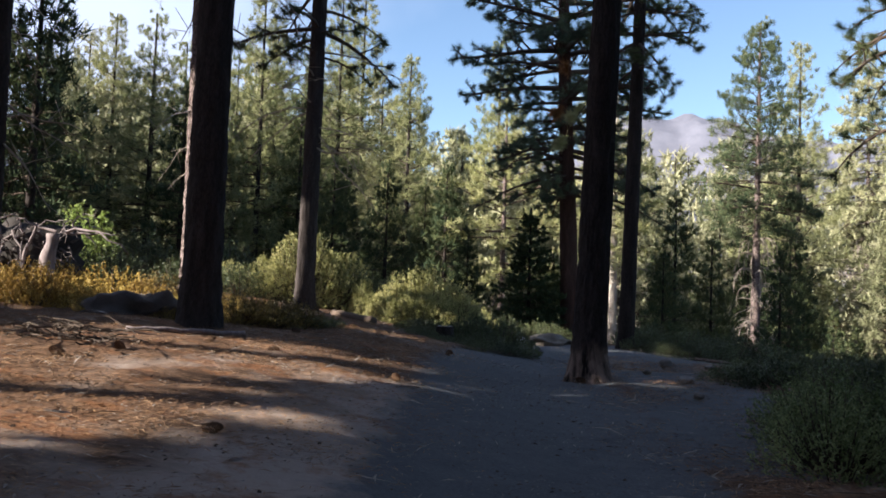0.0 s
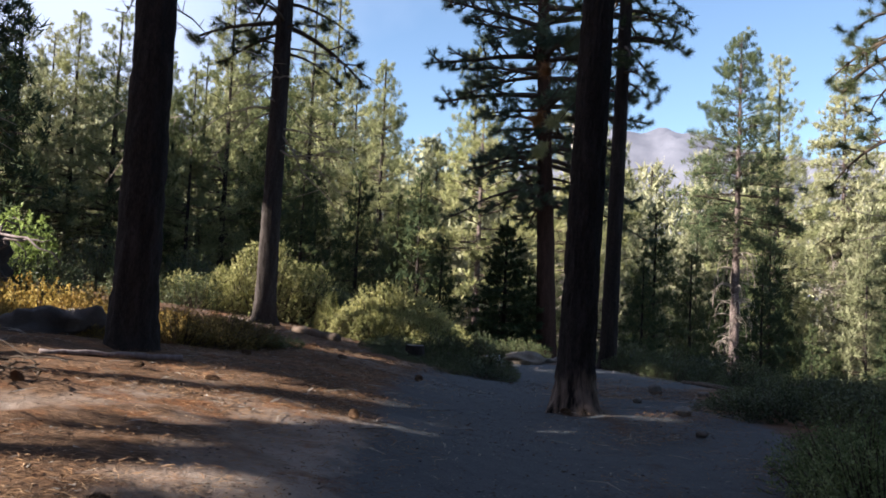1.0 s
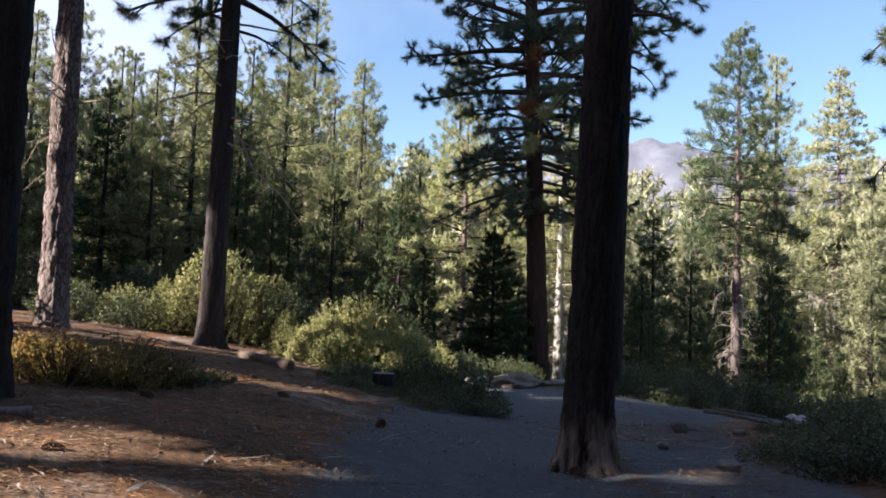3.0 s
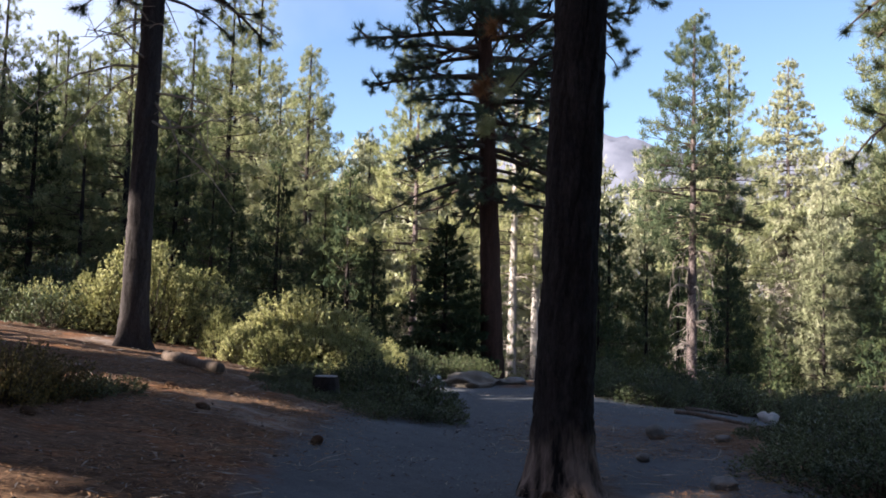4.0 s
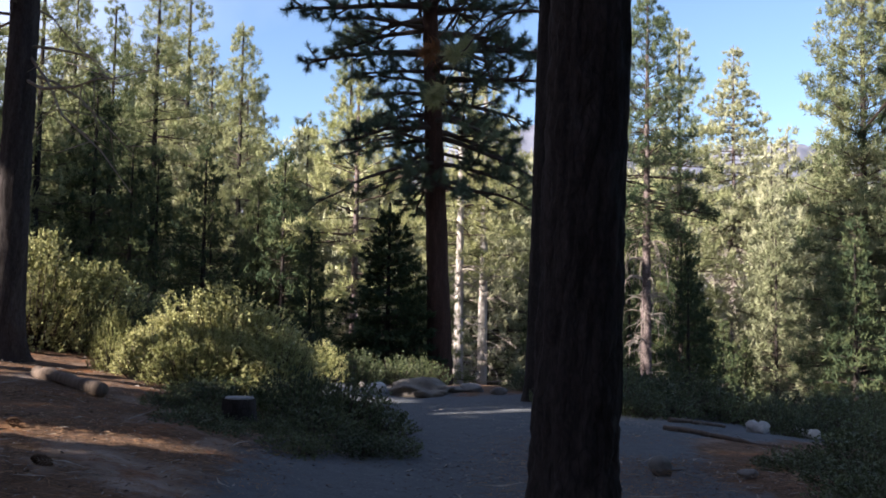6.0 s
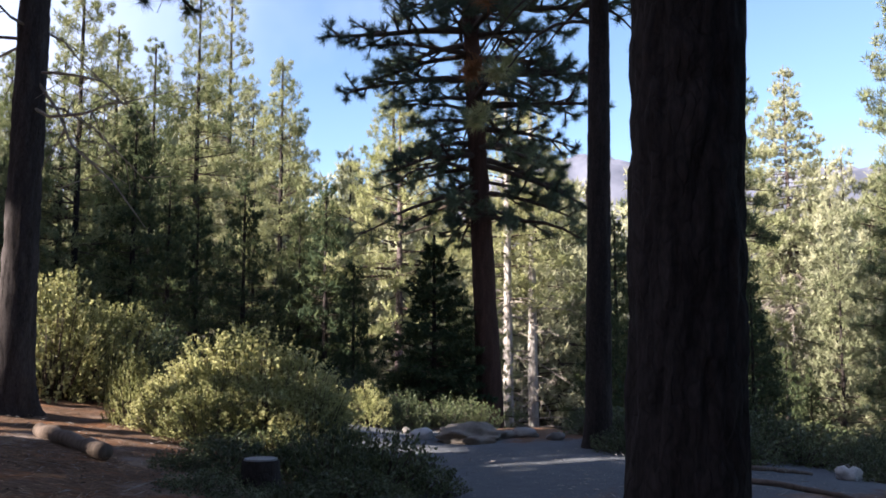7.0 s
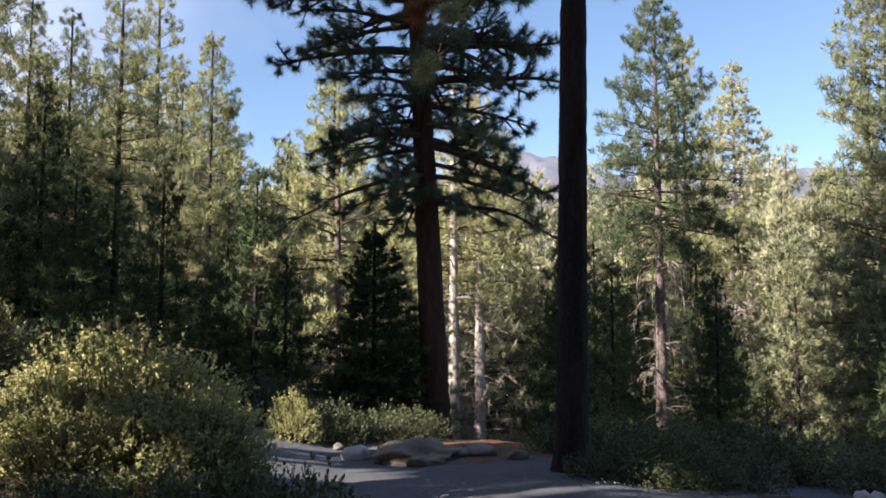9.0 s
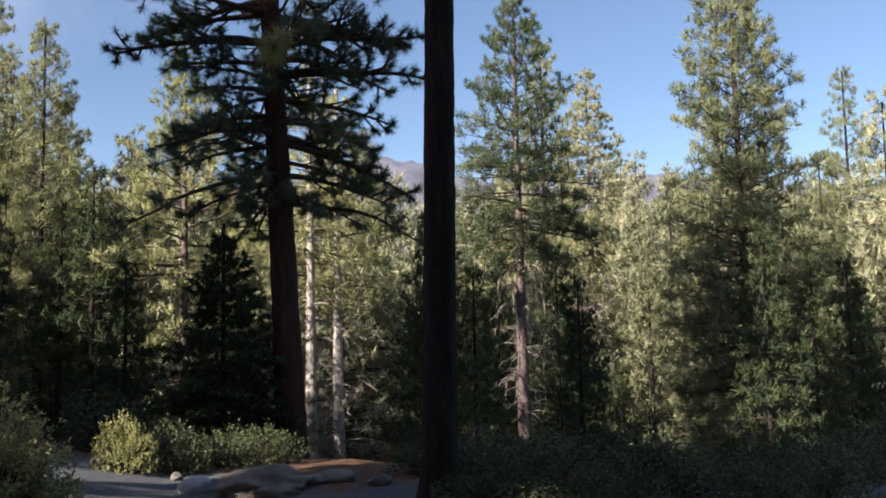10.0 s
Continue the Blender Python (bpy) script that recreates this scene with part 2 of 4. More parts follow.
# ---- mesh helpers ----
def part(name, data, mat, parent=None, label=""):
    ob = new(name, data)
    if mat and not data.materials:
        data.materials.append(mat)
    ob.parent = parent
    return tagged(ob, label) if label else ob


def mesh(name, verts, tris, smooth=False):
    """A mesh of triangles from arrays."""
    verts, tris = np.asarray(verts, np.float32).reshape(-1, 3), np.asarray(tris, np.int32).reshape(-1, 3)
    me = bpy.data.meshes.new(name)
    me.vertices.add(len(verts))
    me.vertices.foreach_set("co", verts.ravel())
    me.loops.add(tris.size)
    me.loops.foreach_set("vertex_index", tris.ravel())
    me.polygons.add(len(tris))
    me.polygons.foreach_set("loop_start", np.arange(0, tris.size, 3, dtype=np.int32))
    me.polygons.foreach_set("use_smooth", np.full(len(tris), smooth))
    me.update(calc_edges=True)
    return me


def lattice(ix, iy, iz, seed):
    h = (ix * 374761393 + iy * 668265263 + iz * 2147483647 + seed * 974634777) & 0xFFFFFFFF
    h = ((h ^ (h >> 13)) * 1274126177) & 0xFFFFFFFF
    return ((h ^ (h >> 16)) & 0xFFFF) / 65535.0


def vnoise(p, seed=0):
    """Smooth noise from 0 to 1 at each row of p."""
    i = np.floor(p).astype(np.int64)
    f = p - i
    f = f * f * (3 - 2 * f)
    out = 0
    for dx in (0, 1):
        for dy in (0, 1):
            for dz in (0, 1):
                w = (f[:, 0] if dx else 1 - f[:, 0]) * (f[:, 1] if dy else 1 - f[:, 1]) * (f[:, 2] if dz else 1 - f[:, 2])
                out = out + w * lattice(i[:, 0] + dx, i[:, 1] + dy, i[:, 2] + dz, seed)
    return out


def unit(v):
    return v / np.maximum(np.linalg.norm(v, axis=-1, keepdims=True), 1e-9)


class Tubes:
    """Gathers tapered limbs into one list of triangles."""

    def __init__(self):
        self.v, self.f, self.n = [], [], 0

    def add(self, pts, radii, sides=5):
        pts = np.asarray(pts, float)
        k = len(pts)
        d = unit(np.gradient(pts, axis=0))
        ref = np.where(np.abs(d[:, 2:3]) > 0.9, np.array([[1.0, 0, 0]]), np.array([[0, 0, 1.0]]))
        u = unit(np.cross(d, ref))
        w = np.cross(d, u)
        a = np.arange(sides) * 2 * math.pi / sides
        ring = np.cos(a)[None, :, None] * u[:, None] + np.sin(a)[None, :, None] * w[:, None]
        self.v.append((pts[:, None] + ring * np.asarray(radii)[:, None, None]).reshape(-1, 3))
        i, j = np.meshgrid(np.arange(k - 1), np.arange(sides), indexing="ij")
        q0, q1 = i * sides + j, i * sides + (j + 1) % sides
        q2, q3 = q1 + sides, q0 + sides
        t = np.stack([np.stack([q0, q1, q2], -1), np.stack([q0, q2, q3], -1)], 2).reshape(-1, 3)
        cap = np.array([[(k - 1) * sides, (k - 1) * sides + s, (k - 1) * sides + s + 1] for s in range(1, sides - 1)])
        self.f.append(np.vstack([t, cap]) + self.n)
        self.n += k * sides

    def mesh(self, name):
        return mesh(name, np.vstack(self.v), np.vstack(self.f), True)


def needle_mesh(name, rng, spots, axes, blades, length, width, spread=1.0):
    """Tufts of needles at the spots, each a star of thin blades leaning along its axis."""
    n = len(spots)
    d = unit(rng.normal(size=(n, blades, 3)) * spread + axes[:, None] * 0.85)
    size = length * rng.uniform(0.65, 1.15, (n, blades, 1))
    side = unit(np.cross(d, rng.normal(size=(n, blades, 3)))) * width
    base = spots[:, None] + d * size * 0.06 - axes[:, None] * length * rng.uniform(0, 0.8, (n, blades, 1))
    v = np.stack([base - side * 0.5, base + side * 0.5, base + d * size], 2).reshape(-1, 3)
    return mesh(name, v, np.arange(len(v)).reshape(-1, 3))


def clump_mesh(name, rng, spots, axes, blades, radius, size):
    """Soft tufts: short slips of needles over the outside of a ball at each spot, turned outward."""
    n = len(spots)
    e = unit(rng.normal(size=(n, blades, 3)) + axes[:, None] * 0.35)
    e[..., 2] *= 1.15
    top = spots[:, 2].max()
    big = rng.uniform(0.7, 1.25, (n, 1, 1)) * (1 - 0.5 * np.clip(spots[:, 2] / top, 0, 1) ** 3)[:, None, None]
    at = spots[:, None] + e * radius * big * rng.uniform(0.45, 1.1, (n, blades, 1))
    face = unit(e + rng.normal(size=(n, blades, 3)) * 0.3)
    s = unit(np.cross(face, rng.normal(size=(n, blades, 3))))
    t = np.cross(face, s)
    k = size * rng.uniform(0.6, 1.3, (n, blades, 1)) * big ** 0.5
    out = unit(t * 0.8 + e * 0.9 + np.array([0, 0, 0.45]))
    v = np.stack([at - s * k * 0.14 - out * k * 0.7, at + s * k * 0.14 - out * k * 0.7, at + out * k * 0.9], 2).reshape(-1, 3)
    return mesh(name, v, np.arange(len(v)).reshape(-1, 3))


def leaf_mesh(name, rng, spots, dirs, length, width, face):
    """Small folded leaves: four corners, two faces, most of them turned along face."""
    n = len(spots)
    d = unit(dirs)
    s = unit(np.cross(d, face + rng.normal(size=(n, 3)) * 0.6))
    up = np.cross(d, s)
    ln = length * rng.uniform(0.6, 1.2, (n, 1))
    wd = width * rng.uniform(0.7, 1.2, (n, 1))
    mid = spots + d * ln * 0.5
    v = np.stack([spots, mid + s * wd * 0.5 + up * wd * 0.2, spots + d * ln, mid - s * wd * 0.5 + up * wd * 0.2], 1).reshape(-1, 3)
    i = np.arange(n)[:, None] * 4
    return mesh(name, v, np.concatenate([i + [[0, 1, 2]], i + [[0, 2, 3]]], 1).reshape(-1, 3))


# ---- terrain ----
def ss(a, b, v):
    t = np.clip((v - a) / (b - a), 0, 1)
    return t * t * (3 - 2 * t)


def height(x, y):
    x, y = np.asarray(x, float), np.asarray(y, float)
    z = 0.12 + 0.5 * ss(0, 12, y) - 0.05 * ss(17, 24, y)
    rise = 0.8 + 0.7 * ss(12.5, 18, y)
    z = z + rise * np.tanh(0.165 * np.maximum(0, 1.2 + 0.4 * ss(10, 15, y) - x) / rise) * ss(-6, 6, y)
    z = z - 1.3 * np.tanh(0.14 * np.maximum(0, x - 4.4) / 1.3) * (0.45 + 0.55 * ss(12, 24, y))
    return z - 4.4 * ss(23.5, 57, y) * ss(-9, 6, x)


def floor_z(x, y):
    p = np.array([[x * 0.8, y * 0.8, 0.0]])
    return float(height(x, y)) + 0.06 * (float(vnoise(p, 3)[0]) - 0.5)


TRAIL = np.array([(0.4, -6), (0.5, 0), (0.7, 5), (0.9, 9), (1.0, 12.5), (1.4, 16), (2.2, 19), (3.8, 21.4), (6.2, 22.2), (9, 23.6), (13, 27)], float)
TRAIL_2 = np.array([(1.6, 17), (1.9, 21), (1.4, 24.0), (0.6, 26.0)], float)

TRAIL_3 = np.array([(2.6, 8), (3.1, 12), (3.3, 16), (4.2, 18.6), (5.6, 20.6)], float)


def trail_at(x, y, line):
    best = np.full(x.shape, 1e9)
    for a, b in zip(line[:-1], line[1:]):
        d = b - a
        t = np.clip(((x - a[0]) * d[0] + (y - a[1]) * d[1]) / (d @ d), 0, 1)
        best = np.minimum(best, np.hypot(x - a[0] - t * d[0], y - a[1] - t * d[1]))
    return best


def make_ground():
    u = np.linspace(-1, 1, 241)
    xs = 0.8 + 15 * u + 4000 * np.sign(u) * np.clip((np.abs(u) - 0.8) / 0.2, 0, 1) ** 4
    v = np.linspace(0, 1, 330)
    ys = -8 + 46 * v + 4500 * np.clip((v - 0.78) / 0.22, 0, 1) ** 4
    ys = np.r_[[-3000, -400, -60, -20], ys]
    gx, gy = np.meshgrid(xs, ys)
    x, y = gx.ravel(), gy.ravel()
    z = height(x, y)
    near = ss(120, 30, np.hypot(x, y - 10))
    p = np.stack([x, y, 0 * x], 1)
    way = np.minimum(np.minimum(trail_at(x, y, TRAIL), trail_at(x, y, TRAIL_2) + 0.35), trail_at(x, y, TRAIL_3) + 0.35)
    on = ss(1.5 + 1.0 * ss(18, 21, y), 0.6 + 0.7 * ss(18, 21, y), way)
    z = z + near * (0.06 * (vnoise(p * 0.8, 3) - 0.5) + (0.03 * (vnoise(p * 3.1, 4) - 0.5) + 0.03 * (vnoise(p * 9.0, 5) - 0.5)) * (1 - 0.7 * on) - 0.03 * on)
    z = z + (1 - near) * 3.0 * (vnoise(p * 0.01, 6) - 0.5)
    nx, ny = len(xs), len(ys)
    j, i = np.meshgrid(np.arange(ny - 1), np.arange(nx - 1), indexing="ij")
    a = (j * nx + i).ravel()
    tris = np.stack([np.stack([a, a + 1, a + nx + 1], 1), np.stack([a, a + nx + 1, a + nx], 1)], 1).reshape(-1, 3)
    me = mesh("ground", np.stack([x, y, z], 1), tris, True)
    at = me.attributes.new("trail", "FLOAT", "POINT")
    at.data.foreach_set("value", on.astype(np.float32))
    # Marks the sunlit stretch left of the trail, where soil is painted paler.
    bare = me.attributes.new("bare", "FLOAT", "POINT")
    bare.data.foreach_set("value", (ss(10.5, 8.0, y - 0.4 * x) * ss(-7, -4, x) * ss(3.6, 1.4, way) * ss(1.9, 0.6, x)).astype(np.float32))
    ob = part("ground", me, FLOOR)
    tagged(ob, "forest floor of grey trail dirt and brown pine needle litter", "ground", kind="structure")


def make_mountain():
    xs, ys = np.linspace(-2600, 3800, 260), np.linspace(1500, 2800, 60)
    gx, gy = np.meshgrid(xs, ys)
    x, y = gx.ravel(), gy.ravel()
    p = np.stack([x, y, 0 * x], 1)
    crest = 250 + 150 * ss(0, 420, x) + 32 * np.exp(-((x - 530) / 60) ** 2) - 60 * ss(1500, 2600, x)
    prof = ss(1500, 2050, y) * (1 - 0.4 * ss(2050, 2800, y))
    z = crest * prof + prof * (60 * (vnoise(p / 130, 1) - 0.5) + 30 * (vnoise(p / 40, 2) - 0.5) + 14 * (vnoise(p / 15, 7) - 0.5)) - 8
    nx = len(xs)
    j, i = np.meshgrid(np.arange(len(ys) - 1), np.arange(nx - 1), indexing="ij")
    a = (j * nx + i).ravel()
    tris = np.stack([np.stack([a, a + 1, a + nx + 1], 1), np.stack([a, a + nx + 1, a + nx], 1)], 1).reshape(-1, 3)
    tagged(part("mountain", mesh("mountain", np.stack([x, y, z], 1), tris, True), RIDGE), "granite mountain ridge beyond the forest, haze-blue in colour", "mountain", kind="structure")


make_ground()
make_mountain()


# ---- trees ----
def trunk_mesh(name, rng, tall, r0, r1, flare=0.35, sides=20, rows=60, rough=0.02, lean=(0, 0), start=-0.3, bend=0.0):
    """A tapered, furrowed trunk; rows lie closer together near the foot."""
    z = start + (tall - start) * np.linspace(0, 1, rows) ** 1.25
    a = np.arange(sides) * 2 * math.pi / sides
    zz, aa = np.meshgrid(z, a, indexing="ij")
    up = np.clip(zz / tall, 0, 1)
    r = r0 + (r1 - r0) * up ** 0.9
    seed = int(rng.integers(1000))
    c, s = np.cos(aa), np.sin(aa)
    foot = np.exp(-np.clip(zz, 0, None) / (1.1 * r0))
    lobes = vnoise(np.stack([c * 1.3, s * 1.3, 0 * zz], -1).reshape(-1, 3), seed).reshape(zz.shape)
    r = r * (1 + foot * flare * (0.35 + 1.3 * lobes))
    k = 2.2 / max(r0, 0.05) * 0.25
    p1 = np.stack([c * k * 1.9, s * k * 1.9, zz * 4.0], -1).reshape(-1, 3)
    p2 = np.stack([c * k * 4.0, s * k * 4.0, zz * 11.0], -1).reshape(-1, 3)
    f = np.clip(np.abs(vnoise(p1, seed + 1) - 0.5) * 5, 0, 1) + 0.7 * np.clip(np.abs(vnoise(p2, seed + 2) - 0.5) * 4, 0, 1)
    r = r + rough * 0.7 * (f.reshape(zz.shape) - 0.9)
    sway = bend * np.sin(zz / tall * 5 + seed)
    v = np.stack([c * r + lean[0] * zz + sway, s * r + lean[1] * zz + sway * 0.4, zz], -1).reshape(-1, 3)
    i, j = np.meshgrid(np.arange(rows - 1), np.arange(sides), indexing="ij")
    q0, q1 = i * sides + j, i * sides + (j + 1) % sides
    t = np.stack([np.stack([q0, q1, q1 + sides], -1), np.stack([q0, q1 + sides, q0 + sides], -1)], 2).reshape(-1, 3)
    return mesh(name, v, t, True)


def limb_points(rng, root, az, elev, length, sag, k=6, wob=0.05):
    s = np.linspace(0, 1, k)[:, None]
    d = np.array([math.cos(az) * math.cos(elev), math.sin(az) * math.cos(elev), math.sin(elev)])
    side = np.array([-math.sin(az), math.cos(az), 0])
    p = root + d * length * s + np.array([0, 0, 1.0]) * sag * length * s ** 2
    wobble = np.cumsum(rng.normal(size=(k, 3)) * wob * length / k, axis=0)
    wobble[0] = 0
    return p + wobble + side * rng.normal() * 0.12 * length * s ** 2


def along(pts, s):
    s = np.clip(np.asarray(s, float), 0, 1) * (len(pts) - 1)
    i = np.minimum(s.astype(int), len(pts) - 2)
    return pts[i] + (pts[i + 1] - pts[i]) * (s - i)[:, None]


def dress_limb(rng, tubes, pts, r, gap, first=0.35, twig=0.34, lift=0.35, flat=False):
    """Twigs along a limb; returns where its tufts sit and how they point."""
    length = np.linalg.norm(np.diff(pts, axis=0), axis=1).sum()
    spots, axes = [], []
    n = max(2, int(length * (1 - first) / gap))
    for s in np.linspace(first, 1.0, n):
        here = along(pts, [s])[0]
        d = unit(along(pts, [min(1, s + 0.05)])[0] - along(pts, [s - 0.05])[0] + 1e-6)
        tl = twig * length * (1.05 - s) * rng.uniform(0.6, 1.2) + gap * 0.8
        for sgn in (-1, 1):
            side = unit(np.cross(d, [0, 0, 1.0])) * sgn
            way = unit(d * 0.75 + side * rng.uniform(0.5, 1.1) + np.array([0, 0, (0.0 if flat else lift) * rng.uniform(0.3, 1.2)]) + rng.normal(size=3) * 0.15)
            m = max(1, int(tl / gap))
            at = here + way * tl * np.linspace(1.0 / m, 1, m)[:, None] + np.array([0, 0, 1.0]) * (0 if flat else 0.12) * tl * np.linspace(0, 1, m)[:, None] ** 2
            if tubes is not None and tl > 0.2:
                tubes.add(np.vstack([here, at[-1:]]), [r * 0.35, r * 0.15], 3)
            spots.append(at + rng.normal(size=at.shape) * gap * 0.15)
            axes.append(np.repeat(way[None], m, 0))
    spots.append(pts[-1:])
    axes.append(unit(pts[-1:] - pts[-2:-1]))
    return np.vstack(spots), unit(np.vstack(axes) + np.array([0, 0, 0.0 if flat else 0.35]))


def tuft_limb(rng, tubes, pts, r, gap, first):
    """Forked twigs along a limb that end in round tufts."""
    length = np.linalg.norm(np.diff(pts, axis=0), axis=1).sum()
    spots, axes = [pts[-1]], [unit(pts[-1] - pts[-2])]
    for s in np.linspace(first, 0.97, max(2, int(length * (1 - first) / gap))):
        here = along(pts, [s])[0]
        d = unit(along(pts, [min(1, s + 0.05)])[0] - along(pts, [s - 0.05])[0] + 1e-6)
        for sgn in (-1, 1):
            if rng.random() < 0.12:
                continue
            tl = (0.30 * length * (1.1 - s) + 0.22) * rng.uniform(0.6, 1.2)
            way = unit(d * rng.uniform(0.4, 0.9) + unit(np.cross(d, [0, 0, 1.0])) * sgn * rng.uniform(0.3, 1.0) + np.array([0, 0, rng.normal() * 0.4 + 0.1]))
            mid, end = here + way * tl * 0.55, here + way * tl + np.array([0, 0, 0.1 * tl])
            tubes.add(np.vstack([here, mid, end]), [r * 0.4, r * 0.3, r * 0.15], 3)
            spots.append(end)
            axes.append(unit(end - mid))
            for _ in range(2 if tl > 0.35 else 1):
                fork = unit(way + rng.normal(size=3) * 0.6)
                tip = mid + fork * tl * rng.uniform(0.3, 0.5)
                tubes.add(np.vstack([mid, tip]), [r * 0.22, r * 0.12], 3)
                spots.append(tip)
                axes.append(fork)
    return np.vstack(spots), unit(np.vstack(axes) + np.array([0, 0, 0.25]))


def pine(seed, tall, r0, crown_base, radius, bark, needles, label, gap=0.37, whorl=0.52, per=6, blades=14, length=0.30, width=0.058,
         peak=0.25, low=-0.15, high=0.7, sag=-0.1, dead=0, dead_base=1.5, dead_len=1.2, dead_mat=None, lean=(0, 0), sides=14, rows=40, rough=0.02, r1=0.03,
         each=False, pom=False, seen=99.0, gappy=0.1, flat=False, flare=0.3, stout=1.0, category="pine tree", top_thin=0.5, first=0.3, name="pine_tree", bend=0.0, soft=0.0):
    """A conifer at the origin: trunk, limbs and needles. each: every limb is a part of its own, with its needles under it."""
    rng = np.random.default_rng(seed)
    tree = new(name)
    tagged(tree, label, category)
    part("trunk", trunk_mesh("trunk", rng, tall, r0, r1, flare, sides, rows, rough, lean, bend=bend), bark, tree)
    lean3 = np.array([lean[0], lean[1], 0])
    wood, spots, axes = Tubes(), [], []
    z = crown_base
    while z < tall - 0.25:
        u = (z - crown_base) / (tall - crown_base)
        prof = min(1.0, 0.55 + 0.45 * u / peak) if u < peak else ((1 - u) / (1 - peak)) ** 0.8
        start = rng.uniform(0, 6.28)
        for b in range(per):
            if rng.random() < gappy:
                continue
            az = start + b * 6.283 / per + rng.normal() * 0.3
            ln = radius * max(prof, 0.08) * rng.uniform(0.55, 1.2)
            zz = z + rng.uniform(-0.5, 0.5) * whorl
            elev = low + (high - low) * u ** 1.2 + rng.normal() * 0.12
            pts = limb_points(rng, np.array([0, 0, zz]) + lean3 * zz, az, elev, ln, sag + 0.25 * u)
            r = max(0.012, 0.022 * ln * (1.2 - 0.5 * u)) * (1.2 if each else 0.8)
            tubes = Tubes() if each else wood
            tubes.add(pts, np.linspace(r, r * 0.25, len(pts)), 6 if each else 4)
            low_down = zz < seen
            if pom and low_down:
                sp, ax = tuft_limb(rng, tubes, pts, r, gap, first)
            else:
                sp, ax = dress_limb(rng, tubes, pts, r, gap if low_down else gap * 1.5, first, flat=flat)
            if u > 0.8 and top_thin < 1:
                keep = rng.random(len(sp)) < top_thin
                sp, ax = sp[keep], ax[keep]
            if each:
                limb = part("limb", tubes.mesh("limb"), TWIG_DARK, tree)
                tagged(part("needles", needle_mesh("needles", rng, sp, ax, blades if low_down else blades // 3, length, width if low_down else width * 3), needles, limb), kind="stuff")
            else:
                spots.append(sp)
                axes.append(ax)
        z += whorl * rng.uniform(0.75, 1.25)
    if dead:
        snag = Tubes()
        for _ in range(dead):
            zz = rng.uniform(dead_base, crown_base + 0.5)
            ln = dead_len * rng.uniform(0.25, 1.1)
            az = rng.uniform(0, 6.28)
            pts = limb_points(rng, np.array([0, 0, zz]) + lean3 * zz, az, rng.normal() * 0.3 - 0.1, ln, rng.uniform(-0.5, 0.1), 5, 0.2)
            r = (0.008 + 0.008 * ln) * stout
            snag.add(pts, np.linspace(r, r * 0.3, 5), 4)
            for _ in range(int(3 * ln) + 1):
                s = rng.uniform(0.3, 0.95)
                q = along(pts, [s])[0]
                snag.add(np.vstack([q, q + unit(rng.normal(size=3) + np.array([0, 0, -0.4])) * ln * 0.3]), [r * 0.4, r * 0.2], 3)
        tagged(part("deadwood", snag.mesh("deadwood"), dead_mat or TWIG, tree, "bare dead grey twigs"), kind="stuff")
    if spots:
        tagged(part("branchwork", wood.mesh("branchwork"), TWIG_DARK, tree), kind="stuff")
        spots, axes = np.vstack(spots), np.vstack(axes)
        crown = clump_mesh("crown", rng, spots, axes, blades, soft, width) if soft else needle_mesh("crown", rng, spots, axes, blades, length, width)
        tagged(part("crown", crown, needles, tree), kind="stuff")
    return tree


def stand(tree, x, y, turn=0.0, size=1.0, sink=0.05):
    tree.matrix_basis = Matrix.LocRotScale((x, y, floor_z(x, y) - sink), Euler((0, 0, turn)), (size,) * 3)
    return tree


def again(tree, x, y, turn, size, tall=1.0):
    return copy_thing(tree, Matrix.LocRotScale((x, y, floor_z(x, y) - 0.1), Euler((0, 0, turn)), (size, size, size * tall)))

SHADE_TREES = [  # where, how large, and whether the crown starts high
    (-3.43, 0.07, 0.78, 1), (-26.81, -12.61, 1.12, 1), (-4, -7, 1, 0), (-3, -3.5, 0.9, 1), (1, -9, 1, 0), (6, -6, 1, 0), (4.5, -2.5, 0.9, 0), (11, -3, 1, 0),
    (6.5, 3.5, 0.8, 0), (7.5, 8, 0.8, 0), (13, 6, 1, 0), (15, 13, 1, 0), (-19.35, -6.08, 1.5, 0), (-17.08, -1.17, 1.5, 1), (-13.4, 7.5, 0.5, 0),
    (-23.38, 32.23, 0.59, 1), (-17.72, 25.91, 0.47, 1), (-17, 29.5, 1.25, 1), (-16.5, 25, 1.2, 1), (-6.01, -10.45, 0.63, 1), (-13.78, -6.75, 0.8, 0), (-29, 33.5, 1, 0),
    (-30, 38, 1.05, 0), (-31, 42.5, 1.05, 0), (-33, 48, 1.1, 0), (-28.05, 31.81, 0.7, 1), (-10.7, 0.85, 0.8, 1), (-15.5, 23.4, 0.9, 0), (-12.2, -0.4, 0.78, 1)]


# the large trunks beside the trail
near = dict(each=True, pom=True, seen=8.5, blades=64, length=0.21, width=0.010, gap=0.26, whorl=0.7, per=5, gappy=0.15, sides=48, rows=170)
stand(pine(11, 23, 0.232, 9.0, 2.6, BARK, NEEDLE_SHADED, "tall dark furrowed pine trunk with bare twigs on litter", dead=26, dead_base=3.6, dead_len=1.6,
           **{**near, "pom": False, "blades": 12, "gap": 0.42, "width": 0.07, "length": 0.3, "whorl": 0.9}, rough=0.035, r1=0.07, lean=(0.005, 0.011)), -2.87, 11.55)
